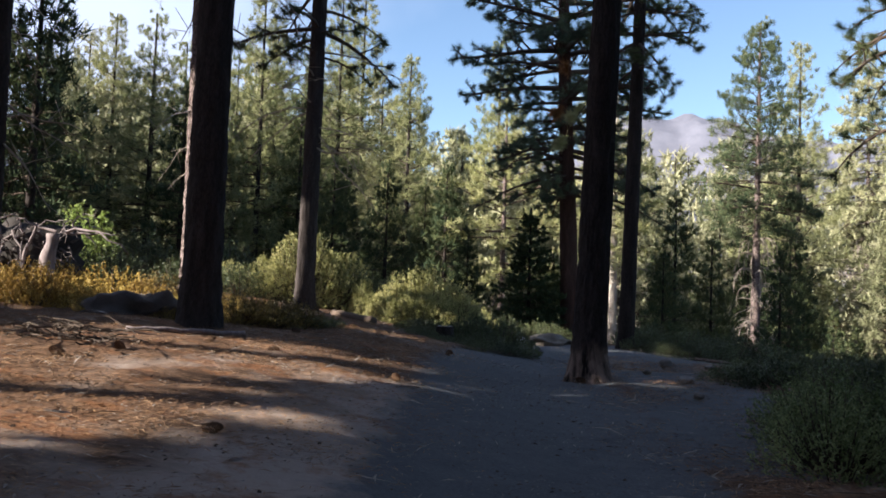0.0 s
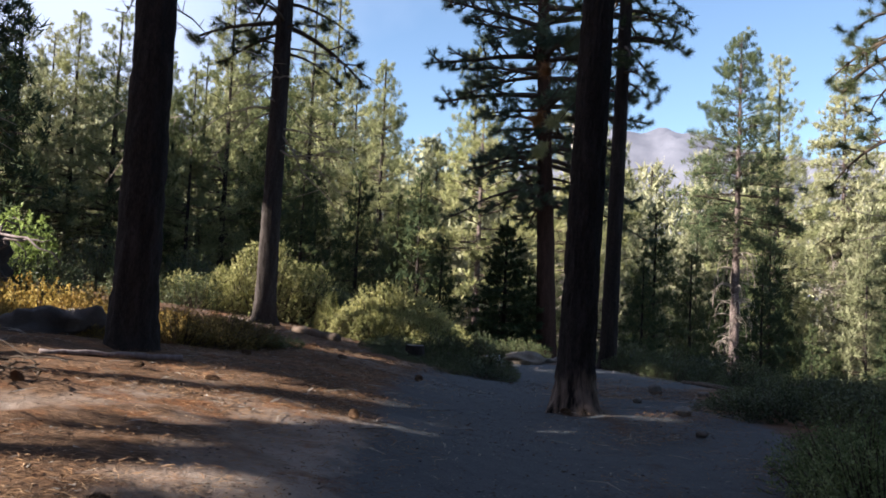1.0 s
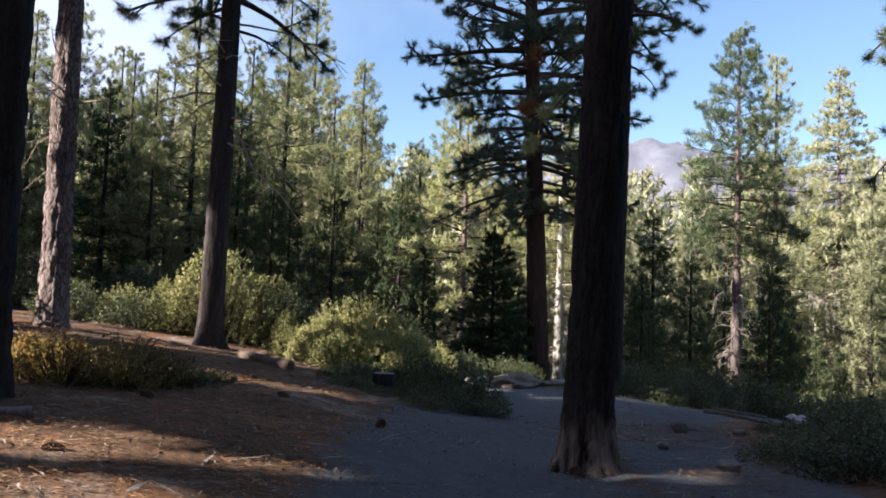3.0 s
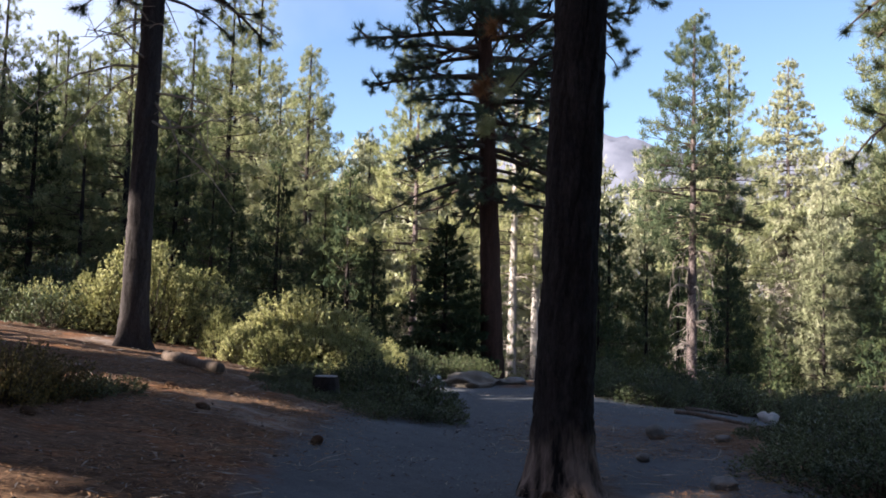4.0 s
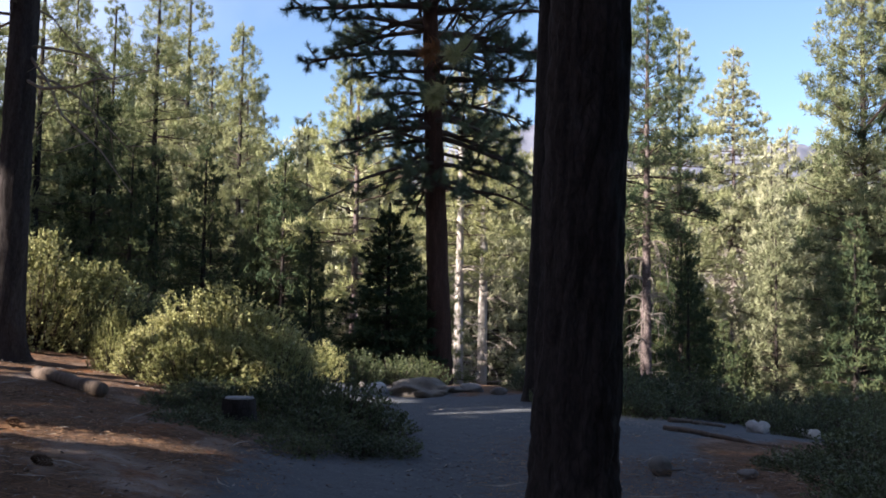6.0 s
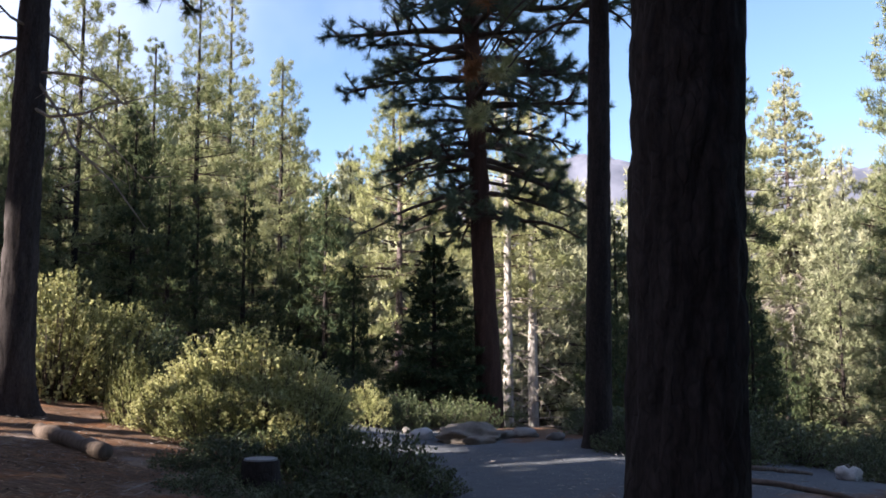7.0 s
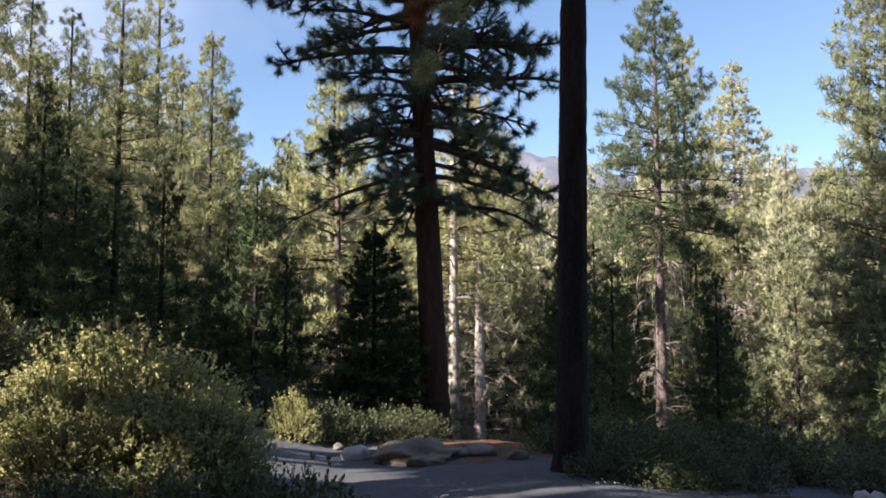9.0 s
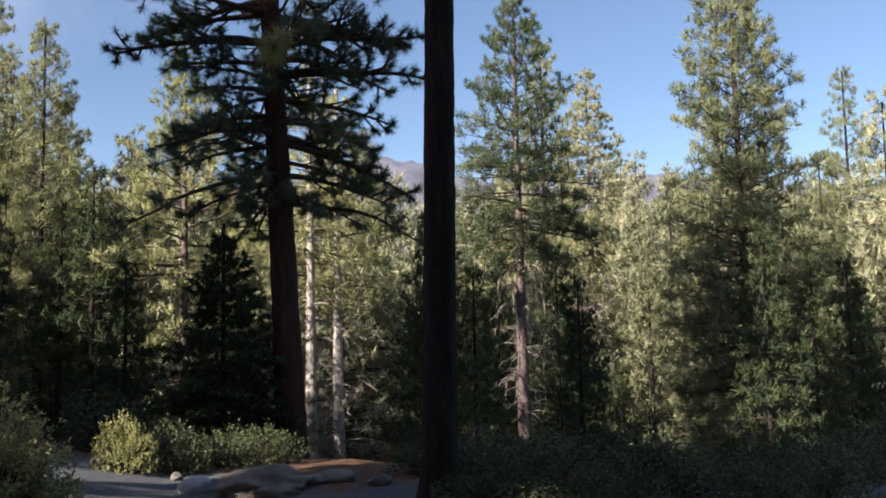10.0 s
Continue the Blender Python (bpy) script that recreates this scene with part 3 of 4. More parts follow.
stand(pine(12, 21, 0.20, 8.0, 2.4, BARK_PALE, NEEDLE_SHADED, "pine with pale flaking bark and short dead twigs", dead=22, dead_base=2.4, dead_len=1.1,
           **{**near, "pom": False, "blades": 12, "gap": 0.42, "width": 0.07, "length": 0.3, "whorl": 0.9}, rough=0.05, r1=0.06, lean=(-0.005, -0.01)), -4.85, 18.25)
stand(pine(13, 20, 0.20, 5.6, 2.5, BARK_GREY, NEEDLE_SHADED, "pine with flared grey-brown trunk and drooping tufted limbs", dead=20, dead_base=3.5, dead_len=1.9,
           **{**near, "length": 0.18, "width": 0.007, "blades": 84}, rough=0.03, r1=0.05, low=0.0, sag=-0.3, first=0.55, flare=0.7, lean=(0.009, 0.003)), -2.98, 20.17)
stand(pine(14, 24, 0.208, 10.0, 2.4, BARK_WORN, NEEDLE_SHADED, "dark pine with furrowed bark rising from the trail edge",
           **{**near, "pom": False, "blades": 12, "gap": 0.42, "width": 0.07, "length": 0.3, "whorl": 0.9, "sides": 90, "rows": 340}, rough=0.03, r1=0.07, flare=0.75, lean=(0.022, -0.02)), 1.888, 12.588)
stand(pine(15, 24, 0.40, 7.2, 4.6, BARK_RED, NEEDLE_BLUE, "large leaning red-barked pine with wide dark crown",
           **{**near, "seen": 14, "blades": 62, "gap": 0.30, "length": 0.24, "width": 0.013, "whorl": 0.6, "per": 6, "rows": 90, "sides": 32}, rough=0.04, r1=0.1, lean=(-0.047, 0.005), low=-0.1, sag=-0.22, flare=0.2, peak=0.35), 4.83, 36.28, sink=0.3)
stand(pine(16, 22, 0.19, 6.8, 2.3, BARK, NEEDLE_SHADED, "straight slender dark pine above low brush",
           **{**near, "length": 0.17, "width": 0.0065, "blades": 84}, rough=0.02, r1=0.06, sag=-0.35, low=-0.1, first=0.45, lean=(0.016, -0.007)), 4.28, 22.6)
stand(pine(17, 19, 0.20, 5.4, 2.5, BARK, NEEDLE_SHADED, "pine with long drooping limbs and tufted needles", dead=8,
           **{**near, "length": 0.17, "width": 0.0065, "blades": 84}, rough=0.03, r1=0.05, sag=-0.6, low=0.15, first=0.35), 8.75, 18.2)
stand(pine(18, 19, 0.17, 7.5, 2.2, BARK, NEEDLE_SHADED, "slender dark pine with many bare dead twigs", dead=34, dead_base=2.2, dead_len=1.5,
           **{**near, "pom": False, "blades": 12, "gap": 0.42, "width": 0.07, "length": 0.3, "whorl": 0.9}, rough=0.02, r1=0.05), -7.15, 15.0)

# its low limb of needles coloured as if sunlit, with one browned tuft
SLENDER = [o for o in scene.objects if o.get("label", "").startswith("straight slender")][0]
own_rng = np.random.default_rng(160)
for start, end, mat, label in (((0, 0, 6.3), (-1.6, 0.6, 5.0), NEEDLE_LIT, "bright yellow-green sunlit needles"), ((0, 0, 6.9), (-1.7, 0.6, 5.75), LEAF_RUST, "browned dead needles")):
    t = Tubes()
    pts = np.linspace(0, 1, 7)[:, None] * (np.array(end) - np.array(start)) + np.array(start) + np.array([0, 0, 0.5]) * np.sin(np.linspace(0, math.pi, 7))[:, None]
    t.add(pts, np.linspace(0.03, 0.008, 7), 6)
    sp, ax = tuft_limb(own_rng, t, pts, 0.03, 0.3, 0.72)
    limb = part("limb", t.mesh("limb"), TWIG_DARK, SLENDER)
    tagged(part("needles", needle_mesh("needles", own_rng, sp, ax, 130, 0.24, 0.012), mat, limb, label), kind="stuff")

# long bare drooping limbs of the leaning pine
LEANING = [o for o in scene.objects if o.get("label", "").startswith("large leaning")][0]
for start, end in (((-0.44, 0, 7.7), (-4.3, -1.4, 5.9)), ((-0.4, 0, 6.9), (3.3, -1.6, 5.6)), ((-0.5, 0, 8.3), (-3.2, -2.2, 7.4))):
    t = Tubes()
    pts = np.linspace(0, 1, 9)[:, None] * (np.array(end) - np.array(start)) + np.array(start) + np.array([0, 0, 0.35]) * np.sin(np.linspace(0, math.pi, 9))[:, None] + own_rng.normal(size=(9, 3)) * 0.05
    pts[0] = start
    t.add(pts, np.linspace(0.075, 0.015, 9), 7)
    sp, ax = tuft_limb(own_rng, t, pts, 0.05, 0.42, 0.6)
    limb = part("limb", t.mesh("limb"), TWIG_DARK, LEANING)
    tagged(part("needles", needle_mesh("needles", own_rng, sp, ax, 62, 0.24, 0.013), NEEDLE_BLUE, limb), kind="stuff")

# the young pines behind: a few that were grown, then their likes
POINTED = pine(21, 15.0, 0.17, 1.2, 2.6, BARK, NEEDLE, "young pointed pine with sunlit yellow-green needles", peak=0.12, soft=0.24, blades=42, width=0.14, gap=0.42)
stand(POINTED, -2.4, 50, 0.4)
SLIM = pine(22, 13.5, 0.14, 1.5, 2.1, BARK, NEEDLE, "slim young pine with open green crown", whorl=0.56, gappy=0.18, dead=10, dead_base=0.6, peak=0.2, soft=0.24, blades=42, width=0.14, gap=0.42)
stand(SLIM, -7.9, 50, 1.0)
BUSHY = pine(23, 13.0, 0.18, 0.6, 3.1, BARK, NEEDLE, "full young pine green to the ground", whorl=0.58, per=6, peak=0.2, soft=0.24, blades=42, width=0.14, gap=0.42)
stand(BUSHY, -14.6, 45, 2.0)
# Shaded understory pines, dark through the colour of their needles.
DEEP = pine(24, 11.5, 0.18, 0.8, 1.9, BARK, NEEDLE_SHADED, "dark green young pine in shade", whorl=0.5, per=6, peak=0.2, soft=0.24, blades=15, width=0.25, gap=0.50)
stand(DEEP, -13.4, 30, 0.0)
TALL = pine(25, 18.0, 0.2, 4.5, 2.4, BARK, NEEDLE, "tall pine with bare lower trunk and tiered crown", whorl=0.6, gappy=0.12, dead=26, dead_base=1.0, dead_len=1.4, peak=0.25, soft=0.24, blades=42, width=0.14, gap=0.42)
stand(TALL, -6.7, 54, 0.7)

# Farther pines, their sunlight held in the pale needle colour.
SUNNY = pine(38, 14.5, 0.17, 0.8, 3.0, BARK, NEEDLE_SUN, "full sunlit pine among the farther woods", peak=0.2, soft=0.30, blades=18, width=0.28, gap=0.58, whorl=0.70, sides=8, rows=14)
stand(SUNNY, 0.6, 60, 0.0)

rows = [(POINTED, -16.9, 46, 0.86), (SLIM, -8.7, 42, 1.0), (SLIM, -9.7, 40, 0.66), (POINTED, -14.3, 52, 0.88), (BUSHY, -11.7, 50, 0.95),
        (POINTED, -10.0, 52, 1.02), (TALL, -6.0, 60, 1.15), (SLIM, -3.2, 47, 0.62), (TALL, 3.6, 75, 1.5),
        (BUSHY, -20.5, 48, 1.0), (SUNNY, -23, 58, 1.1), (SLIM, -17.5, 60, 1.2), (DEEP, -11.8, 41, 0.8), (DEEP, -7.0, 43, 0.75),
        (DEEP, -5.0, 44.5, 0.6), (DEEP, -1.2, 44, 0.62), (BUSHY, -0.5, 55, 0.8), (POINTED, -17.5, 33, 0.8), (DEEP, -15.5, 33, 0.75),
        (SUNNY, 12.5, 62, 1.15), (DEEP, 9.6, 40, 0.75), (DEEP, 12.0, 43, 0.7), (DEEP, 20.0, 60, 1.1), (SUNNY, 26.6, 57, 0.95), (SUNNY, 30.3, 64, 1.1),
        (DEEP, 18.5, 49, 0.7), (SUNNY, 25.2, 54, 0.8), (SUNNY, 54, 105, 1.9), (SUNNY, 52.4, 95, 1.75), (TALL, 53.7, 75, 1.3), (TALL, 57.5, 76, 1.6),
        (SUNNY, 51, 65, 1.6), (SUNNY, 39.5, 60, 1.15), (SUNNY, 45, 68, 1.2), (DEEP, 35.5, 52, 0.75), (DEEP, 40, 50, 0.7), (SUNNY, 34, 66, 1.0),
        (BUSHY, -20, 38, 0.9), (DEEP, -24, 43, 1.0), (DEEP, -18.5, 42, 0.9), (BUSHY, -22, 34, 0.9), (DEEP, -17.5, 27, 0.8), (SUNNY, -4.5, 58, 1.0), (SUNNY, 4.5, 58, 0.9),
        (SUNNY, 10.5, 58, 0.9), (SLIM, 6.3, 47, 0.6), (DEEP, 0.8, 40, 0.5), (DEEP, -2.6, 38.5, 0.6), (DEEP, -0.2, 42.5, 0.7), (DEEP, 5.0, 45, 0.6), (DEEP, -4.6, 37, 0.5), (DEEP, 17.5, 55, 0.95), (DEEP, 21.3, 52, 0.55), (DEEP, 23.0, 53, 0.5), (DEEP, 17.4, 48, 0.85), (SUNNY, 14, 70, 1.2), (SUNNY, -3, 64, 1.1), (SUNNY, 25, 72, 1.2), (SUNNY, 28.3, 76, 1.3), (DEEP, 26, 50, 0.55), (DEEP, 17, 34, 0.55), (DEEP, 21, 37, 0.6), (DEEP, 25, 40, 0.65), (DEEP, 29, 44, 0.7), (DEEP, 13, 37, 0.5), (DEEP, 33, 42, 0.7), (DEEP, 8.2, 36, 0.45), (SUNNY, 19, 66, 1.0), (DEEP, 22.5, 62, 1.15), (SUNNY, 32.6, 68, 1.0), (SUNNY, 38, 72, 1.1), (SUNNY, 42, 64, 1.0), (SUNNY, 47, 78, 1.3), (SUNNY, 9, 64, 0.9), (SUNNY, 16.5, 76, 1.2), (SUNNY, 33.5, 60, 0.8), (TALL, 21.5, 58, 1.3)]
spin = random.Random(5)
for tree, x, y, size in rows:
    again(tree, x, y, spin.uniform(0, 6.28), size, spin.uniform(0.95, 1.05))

# trees with a look of their own
stand(pine(31, 12.5, 0.2, 4.6, 2.9, BARK_PALE, NEEDLE_LIT, "pine with pinkish bare lower trunk and broad yellow-green crown", dead=30, dead_base=1.5, dead_len=1.2, whorl=0.6, per=6, peak=0.3, soft=0.24, blades=42, width=0.14, gap=0.42), 2.45, 43, 0.3)
stand(pine(32, 5.9, 0.09, 0.15, 1.6, BARK, NEEDLE_SHADED, "small dark dense fir with layered branches", category="fir tree", name="fir_tree", whorl=0.25, per=9, gap=0.17, length=0.15, width=0.045, blades=22, flat=True, peak=0.1, low=-0.1, high=0.5), 3.1, 36, 0.0)
stand(pine(33, 17.5, 0.27, 8.0, 2.6, BARK_WHITE, NEEDLE_LIT, "pine with pale bleached trunk and broken dead limbs", dead=60, dead_base=1.6, dead_len=1.8, stout=1.8, whorl=0.65, r1=0.08, soft=0.24, blades=42, width=0.14, gap=0.42), 7.6, 50, 0.0)
stand(pine(34, 17.5, 0.29, 8.5, 2.7, BARK_WHITE, NEEDLE_LIT, "pine with white peeling trunk and bare twigs", dead=60, dead_base=1.6, dead_len=1.8, stout=1.8, whorl=0.65, r1=0.08, soft=0.24, blades=42, width=0.14, gap=0.42), 9.1, 52, 0.0)
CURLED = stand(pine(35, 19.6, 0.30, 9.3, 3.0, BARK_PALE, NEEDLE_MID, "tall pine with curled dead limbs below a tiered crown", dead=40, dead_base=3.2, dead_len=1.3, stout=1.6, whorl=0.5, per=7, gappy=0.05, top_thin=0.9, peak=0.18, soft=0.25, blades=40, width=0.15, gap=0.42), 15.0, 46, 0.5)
stand(pine(36, 31, 0.40, 13.5, 4.2, BARK_PALE, NEEDLE_FIR, "tall narrow fir with grey dead lower branches", category="fir tree", name="fir_tree", dead=210, dead_base=6.5, dead_len=2.8, stout=2.6, whorl=0.6, per=8, gap=0.46, blades=15, soft=0.27, width=0.35, flat=True, peak=0.15, low=-0.35, high=0.4), 37.4, 84, 0.0)
stand(pine(37, 25.0, 0.27, 1.2, 3.6, BARK, NEEDLE_MID, "tall full pine with shaded lower limbs", whorl=0.55, per=8, gappy=0.05, peak=0.3, soft=0.27, blades=36, width=0.18, gap=0.44), 25.3, 46.3, 0.0)
for high in (4.6, 5.7, 6.5, 7.2, 8.0, 8.7):
    for _ in range(7):
        az, out, drop = own_rng.uniform(0, 6.28), own_rng.uniform(0.7, 1.35), own_rng.uniform(0.5, 1.2)
        k = np.linspace(0, 1, 8)
        pts = np.stack([math.cos(az) * out * np.sin(k * 1.75), math.sin(az) * out * np.sin(k * 1.75), high + own_rng.normal() * 0.1 + 0.3 * np.sin(k * 3.1) - drop * k ** 2.2], 1)
        t = Tubes()
        t.add(pts, np.linspace(0.034, 0.012, 8), 5)
        for j in (3, 4, 5, 6):
            t.add(np.vstack([pts[j], pts[j] + unit(own_rng.normal(size=3) * 0.5 + np.array([0, 0, -0.8])) * own_rng.uniform(0.2, 0.5)]), [0.013, 0.007], 4)
        part("dead_limb", t.mesh("dead_limb"), TWIG, CURLED, "pale curled dead limb")

# distant woods
cheap = dict(blades=5, soft=0.45, width=0.85, gap=0.95, whorl=1.1, sides=8, rows=12)
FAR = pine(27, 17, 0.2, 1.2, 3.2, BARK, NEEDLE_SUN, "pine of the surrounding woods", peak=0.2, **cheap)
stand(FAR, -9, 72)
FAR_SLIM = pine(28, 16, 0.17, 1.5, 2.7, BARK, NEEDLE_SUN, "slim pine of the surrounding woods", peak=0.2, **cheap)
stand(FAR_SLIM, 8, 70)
# pines out of view, added and placed only to block sun and sky
dense = dict(blades=5, length=0.7, width=0.8, gap=0.8, whorl=0.85, per=7, sides=12, rows=16)
SPREAD = pine(29, 21, 0.24, 8.2, 3.2, BARK, NEEDLE_SHADED, "tall pine with bare trunk, unseen, added for its shade", peak=0.3, **dense)
FULL = pine(30, 18, 0.22, 1.2, 3.0, BARK, NEEDLE_SHADED, "full dark pine, unseen, added for its shade", peak=0.3, **dense)
stand(FULL, -20, -6)
stand(pine(26, 10.3, 0.2, 6.5, 1.8, BARK, NEEDLE_SHADED, "pine with a short high crown, unseen, added for its shade", peak=0.3, low=0.15, **dense), -11.5, 18.5)
LOFTY = stand(pine(39, 20.0, 0.22, 11.6, 0.8, BARK, NEEDLE_SHADED, "tall slim pine, unseen, added for its shade", peak=0.3, low=0.1, **dense), -18.65, 13.9)
for y, turn, size in ((16.2, 2.0, 1.05), (17.3, 4.0, 1.05), (5.6, 1.0, 0.86), (6.8, 3.0, 0.86), (11.6, 5.0, 1.2), (12.3, 0.5, 1.2)):
    again(LOFTY, -18.65, y, turn, size)
ROOF = pine(51, 12.0, 0.24, 6.5, 2.2, BARK, NEEDLE_SHADED, "pine with a high dense crown, unseen, added for its shade", peak=0.3, low=0.15, **dense)
stand(ROOF, -14, 11.6, 0.4, 1.08)
for x, y, turn, size in ((-14, 9.8, 1.9, 1.09), (-14, 4.95, 3.1, 1.15), (-14, 2.2, 4.4, 1.15)):
    again(ROOF, x, y, turn, size)
stand(SPREAD, 8, -12)
far_seed = random.Random(9)
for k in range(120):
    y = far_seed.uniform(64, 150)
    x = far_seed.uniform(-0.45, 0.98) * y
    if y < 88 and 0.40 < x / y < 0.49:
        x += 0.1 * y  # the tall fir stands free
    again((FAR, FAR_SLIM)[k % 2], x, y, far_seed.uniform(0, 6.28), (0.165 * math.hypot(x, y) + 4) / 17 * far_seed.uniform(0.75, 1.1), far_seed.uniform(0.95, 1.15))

# unseen pines around the walker, added to throw shade over the clearing
for x, y, size, high in SHADE_TREES:
    again((FULL, SPREAD)[high], x, y, far_seed.uniform(0, 6.28), size)


# ---- shrubs ----
def shrub(seed, rx, ry, tall, leaves, label, shoots=420, leaf=0.036, wide=0.018, spiky=0.18, per=15, fill=0.5, category="shrub"):
    rng = np.random.default_rng(seed)
    bush = new("shrub")
    tagged(bush, label, category)
    az, el = rng.uniform(0, 6.283, shoots), np.arcsin(rng.uniform(0.02, 1, shoots) ** 0.8)
    lump = 0.72 + 0.5 * vnoise(np.stack([np.cos(az) * 1.6 + 5, np.sin(az) * 1.6, el * 1.6], 1), seed)
    deep = np.where(rng.random(shoots) < fill, rng.uniform(0.45, 1.0, shoots), 1.0) * lump
    tip = np.stack([np.cos(az) * np.cos(el) * rx * deep, np.sin(az) * np.cos(el) * ry * deep, np.sin(el) * tall * deep + 0.03], 1)
    way = unit(np.stack([np.cos(az) * np.cos(el), np.sin(az) * np.cos(el), 0.9 + 0 * az], 1) + rng.normal(size=(shoots, 3)) * 0.3)
    tip = tip + way * spiky * rng.uniform(0, 1, (shoots, 1)) * np.sin(el)[:, None]
    reach = rng.uniform(0.14, 0.30, (shoots, 1))
    s = rng.uniform(0, 1, (shoots, per))
    spot = tip[:, None] - way[:, None] * (reach * (1 - s))[..., None]
    spot[..., 2] = np.maximum(spot[..., 2], 0.02)
    d = unit(rng.normal(size=(shoots, per, 3)) + way[:, None] * 0.9)
    stems = Tubes()
    for k in range(0, shoots, 5):
        base = np.array([tip[k, 0] * 0.2, tip[k, 1] * 0.2, -0.03])
        mid = base * 0.4 + tip[k] * 0.6 - np.array([0, 0, 0.12 * tall])
        stems.add(np.vstack([base, mid, tip[k]]), [0.012, 0.007, 0.003], 3)
    tagged(part("stemwork", stems.mesh("stemwork"), TWIG_DARK, bush), kind="stuff")
    tagged(part("foliage", leaf_mesh("foliage", rng, spot.reshape(-1, 3), d.reshape(-1, 3), leaf, wide, np.repeat(way, per, 0)), leaves, bush), kind="stuff")
    return bush


MANZANITA = shrub(41, 0.85, 0.75, 0.95, LEAF_LIGHT, "light green manzanita bush with upright leafy shoots", shoots=950, leaf=0.044, wide=0.027, fill=0.4, per=13, spiky=0.28)
MANZANITA_B = shrub(42, 0.75, 0.75, 0.8, LEAF_LIGHT, "rounded light green manzanita bush", shoots=560, leaf=0.05, wide=0.03, per=12, spiky=0.22)
LOW = shrub(43, 0.8, 0.7, 0.42, LEAF_DARK, "low dark green brush on the forest floor", shoots=440, spiky=0.16, leaf=0.05, wide=0.029, per=8)
MOUND = shrub(44, 0.8, 0.8, 0.75, LEAF_DARK, "dark green rounded brush", shoots=430, spiky=0.15, leaf=0.052, wide=0.03, per=8)
GOLD = shrub(45, 0.8, 0.7, 0.5, LEAF_GOLD, "low golden-brown drying brush", shoots=420, spiky=0.1, leaf=0.044, wide=0.028, per=11)
BRONZE = shrub(48, 0.75, 0.7, 0.55, LEAF_BRONZE, "bronze-green brush with drying leaves", shoots=430, spiky=0.16, leaf=0.045, wide=0.028, per=11)
TALLBUSH = shrub(46, 1.0, 0.9, 1.45, LEAF_LIGHT, "tall yellow-green brush beside the pine", shoots=900, leaf=0.055, wide=0.033, per=13)
VIVID = shrub(49, 0.85, 0.7, 1.35, LEAF_VIVID, "bright green broad-leaved bush beside the root heap", shoots=420, leaf=0.085, wide=0.055, per=9, spiky=0.2)
UPRIGHT = shrub(50, 0.8, 0.75, 0.58, LEAF_MID, "leafy green brush with upright pale-tipped shoots", shoots=700, leaf=0.042, wide=0.016, per=12, spiky=0.3)
RUST = shrub(47, 0.16, 0.16, 0.35, LEAF_RUST, "small dead rust-orange seedling", shoots=60)


def plant(bush, spots):
    first = True
    for x, y, size, tall in spots:
        m = Matrix.LocRotScale((x, y, floor_z(x, y) - 0.04), Euler((0, 0, x * 3 + y)), (size, size, size * tall))
        if first:
            bush.matrix_basis, first = m, False
            keep = m
        else:
            made = copy_thing(bush, m)
            made.matrix_basis = m


plant(MANZANITA, [(-0.75, 19.6, 0.75, 0.85), (0.2, 19.9, 0.85, 0.9), (-0.8, 20.5, 0.95, 1.05), (-1.1, 20.0, 0.75, 0.95), (-0.35, 20.4, 1.05, 1.1), (0.05, 20.6, 0.95, 1.0), (-0.2, 19.7, 0.8, 0.9), (0.2, 20.1, 0.8, 0.85), (-1.75, 20.35, 0.36, 2.0)])
plant(MANZANITA_B, [(1.05, 26.2, 0.6, 1.3), (-5.5, 23.7, 0.85, 1.0), (-6.6, 24.2, 0.85, 0.95)])
plant(VIVID, [(-6.7, 17.7, 0.75, 1.25)])
plant(TALLBUSH, [(-3.35, 22.6, 0.95, 1.2), (-4.15, 22.5, 0.7, 1.0), (-2.65, 22.9, 0.85, 1.1)])
# dark brush, some of it standing in for bushes that lie in shade
plant(MOUND, [(-0.55, 19.05, 0.6, 0.6), (0.1, 19.1, 0.7, 0.7), (0.85, 19.0, 0.75, 0.5), (4.45, 22.05, 0.62, 0.75), (5.05, 21.95, 0.7, 0.8), (5.7, 22.1, 0.75, 0.8), (6.4, 22.6, 0.8, 0.8), (4.9, 22.8, 0.9, 0.95), (5.7, 23.0, 1.0, 0.95), (4.7, 24.4, 0.8, 0.8), (5.2, 24.0, 1.0, 0.9), (6.4, 23.9, 1.1, 0.9), (7.4, 24.8, 1.2, 1.0), 
             (-2.05, 23.3, 0.8, 1.9), (-6.7, 16.6, 1.0, 1.1), (-5.8, 16.8, 0.95, 1.0), (1.75, 26.6, 0.75, 1.25), (2.5, 27.2, 0.8, 1.0), (3.2, 27.8, 0.8, 1.0), (8.8, 23.4, 0.9, 0.9), (10.0, 23.8, 1.1, 0.9),
             (-1.6, 23.2, 1.0, 1.2), (-4.8, 22.2, 1.0, 1.0), (-6.4, 23.0, 1.1, 1.0), (-2.4, 25.5, 1.3, 1.2), (-4.0, 26.0, 1.4, 1.2), (-6.0, 26.5, 1.5, 1.2), (-8.2, 25.5, 1.5, 1.2), (0.6, 30.5, 1.3, 1.1), (-1.5, 29.5, 1.4, 1.2), (8.4, 24.8, 1.2, 0.9),
             (6.6, 13.8, 0.9, 0.7), (7.8, 15.2, 1.0, 0.8), (9.4, 16.2, 1.1, 0.8), (10.5, 25.5, 1.3, 0.8), (12.5, 27, 1.4, 0.9), (14.5, 28.5, 1.5, 0.9), (16.5, 30, 1.6, 0.9), (9.5, 27.5, 1.2, 0.8), (12, 31, 1.5, 0.9), (7.0, 27.0, 1.2, 0.8)])
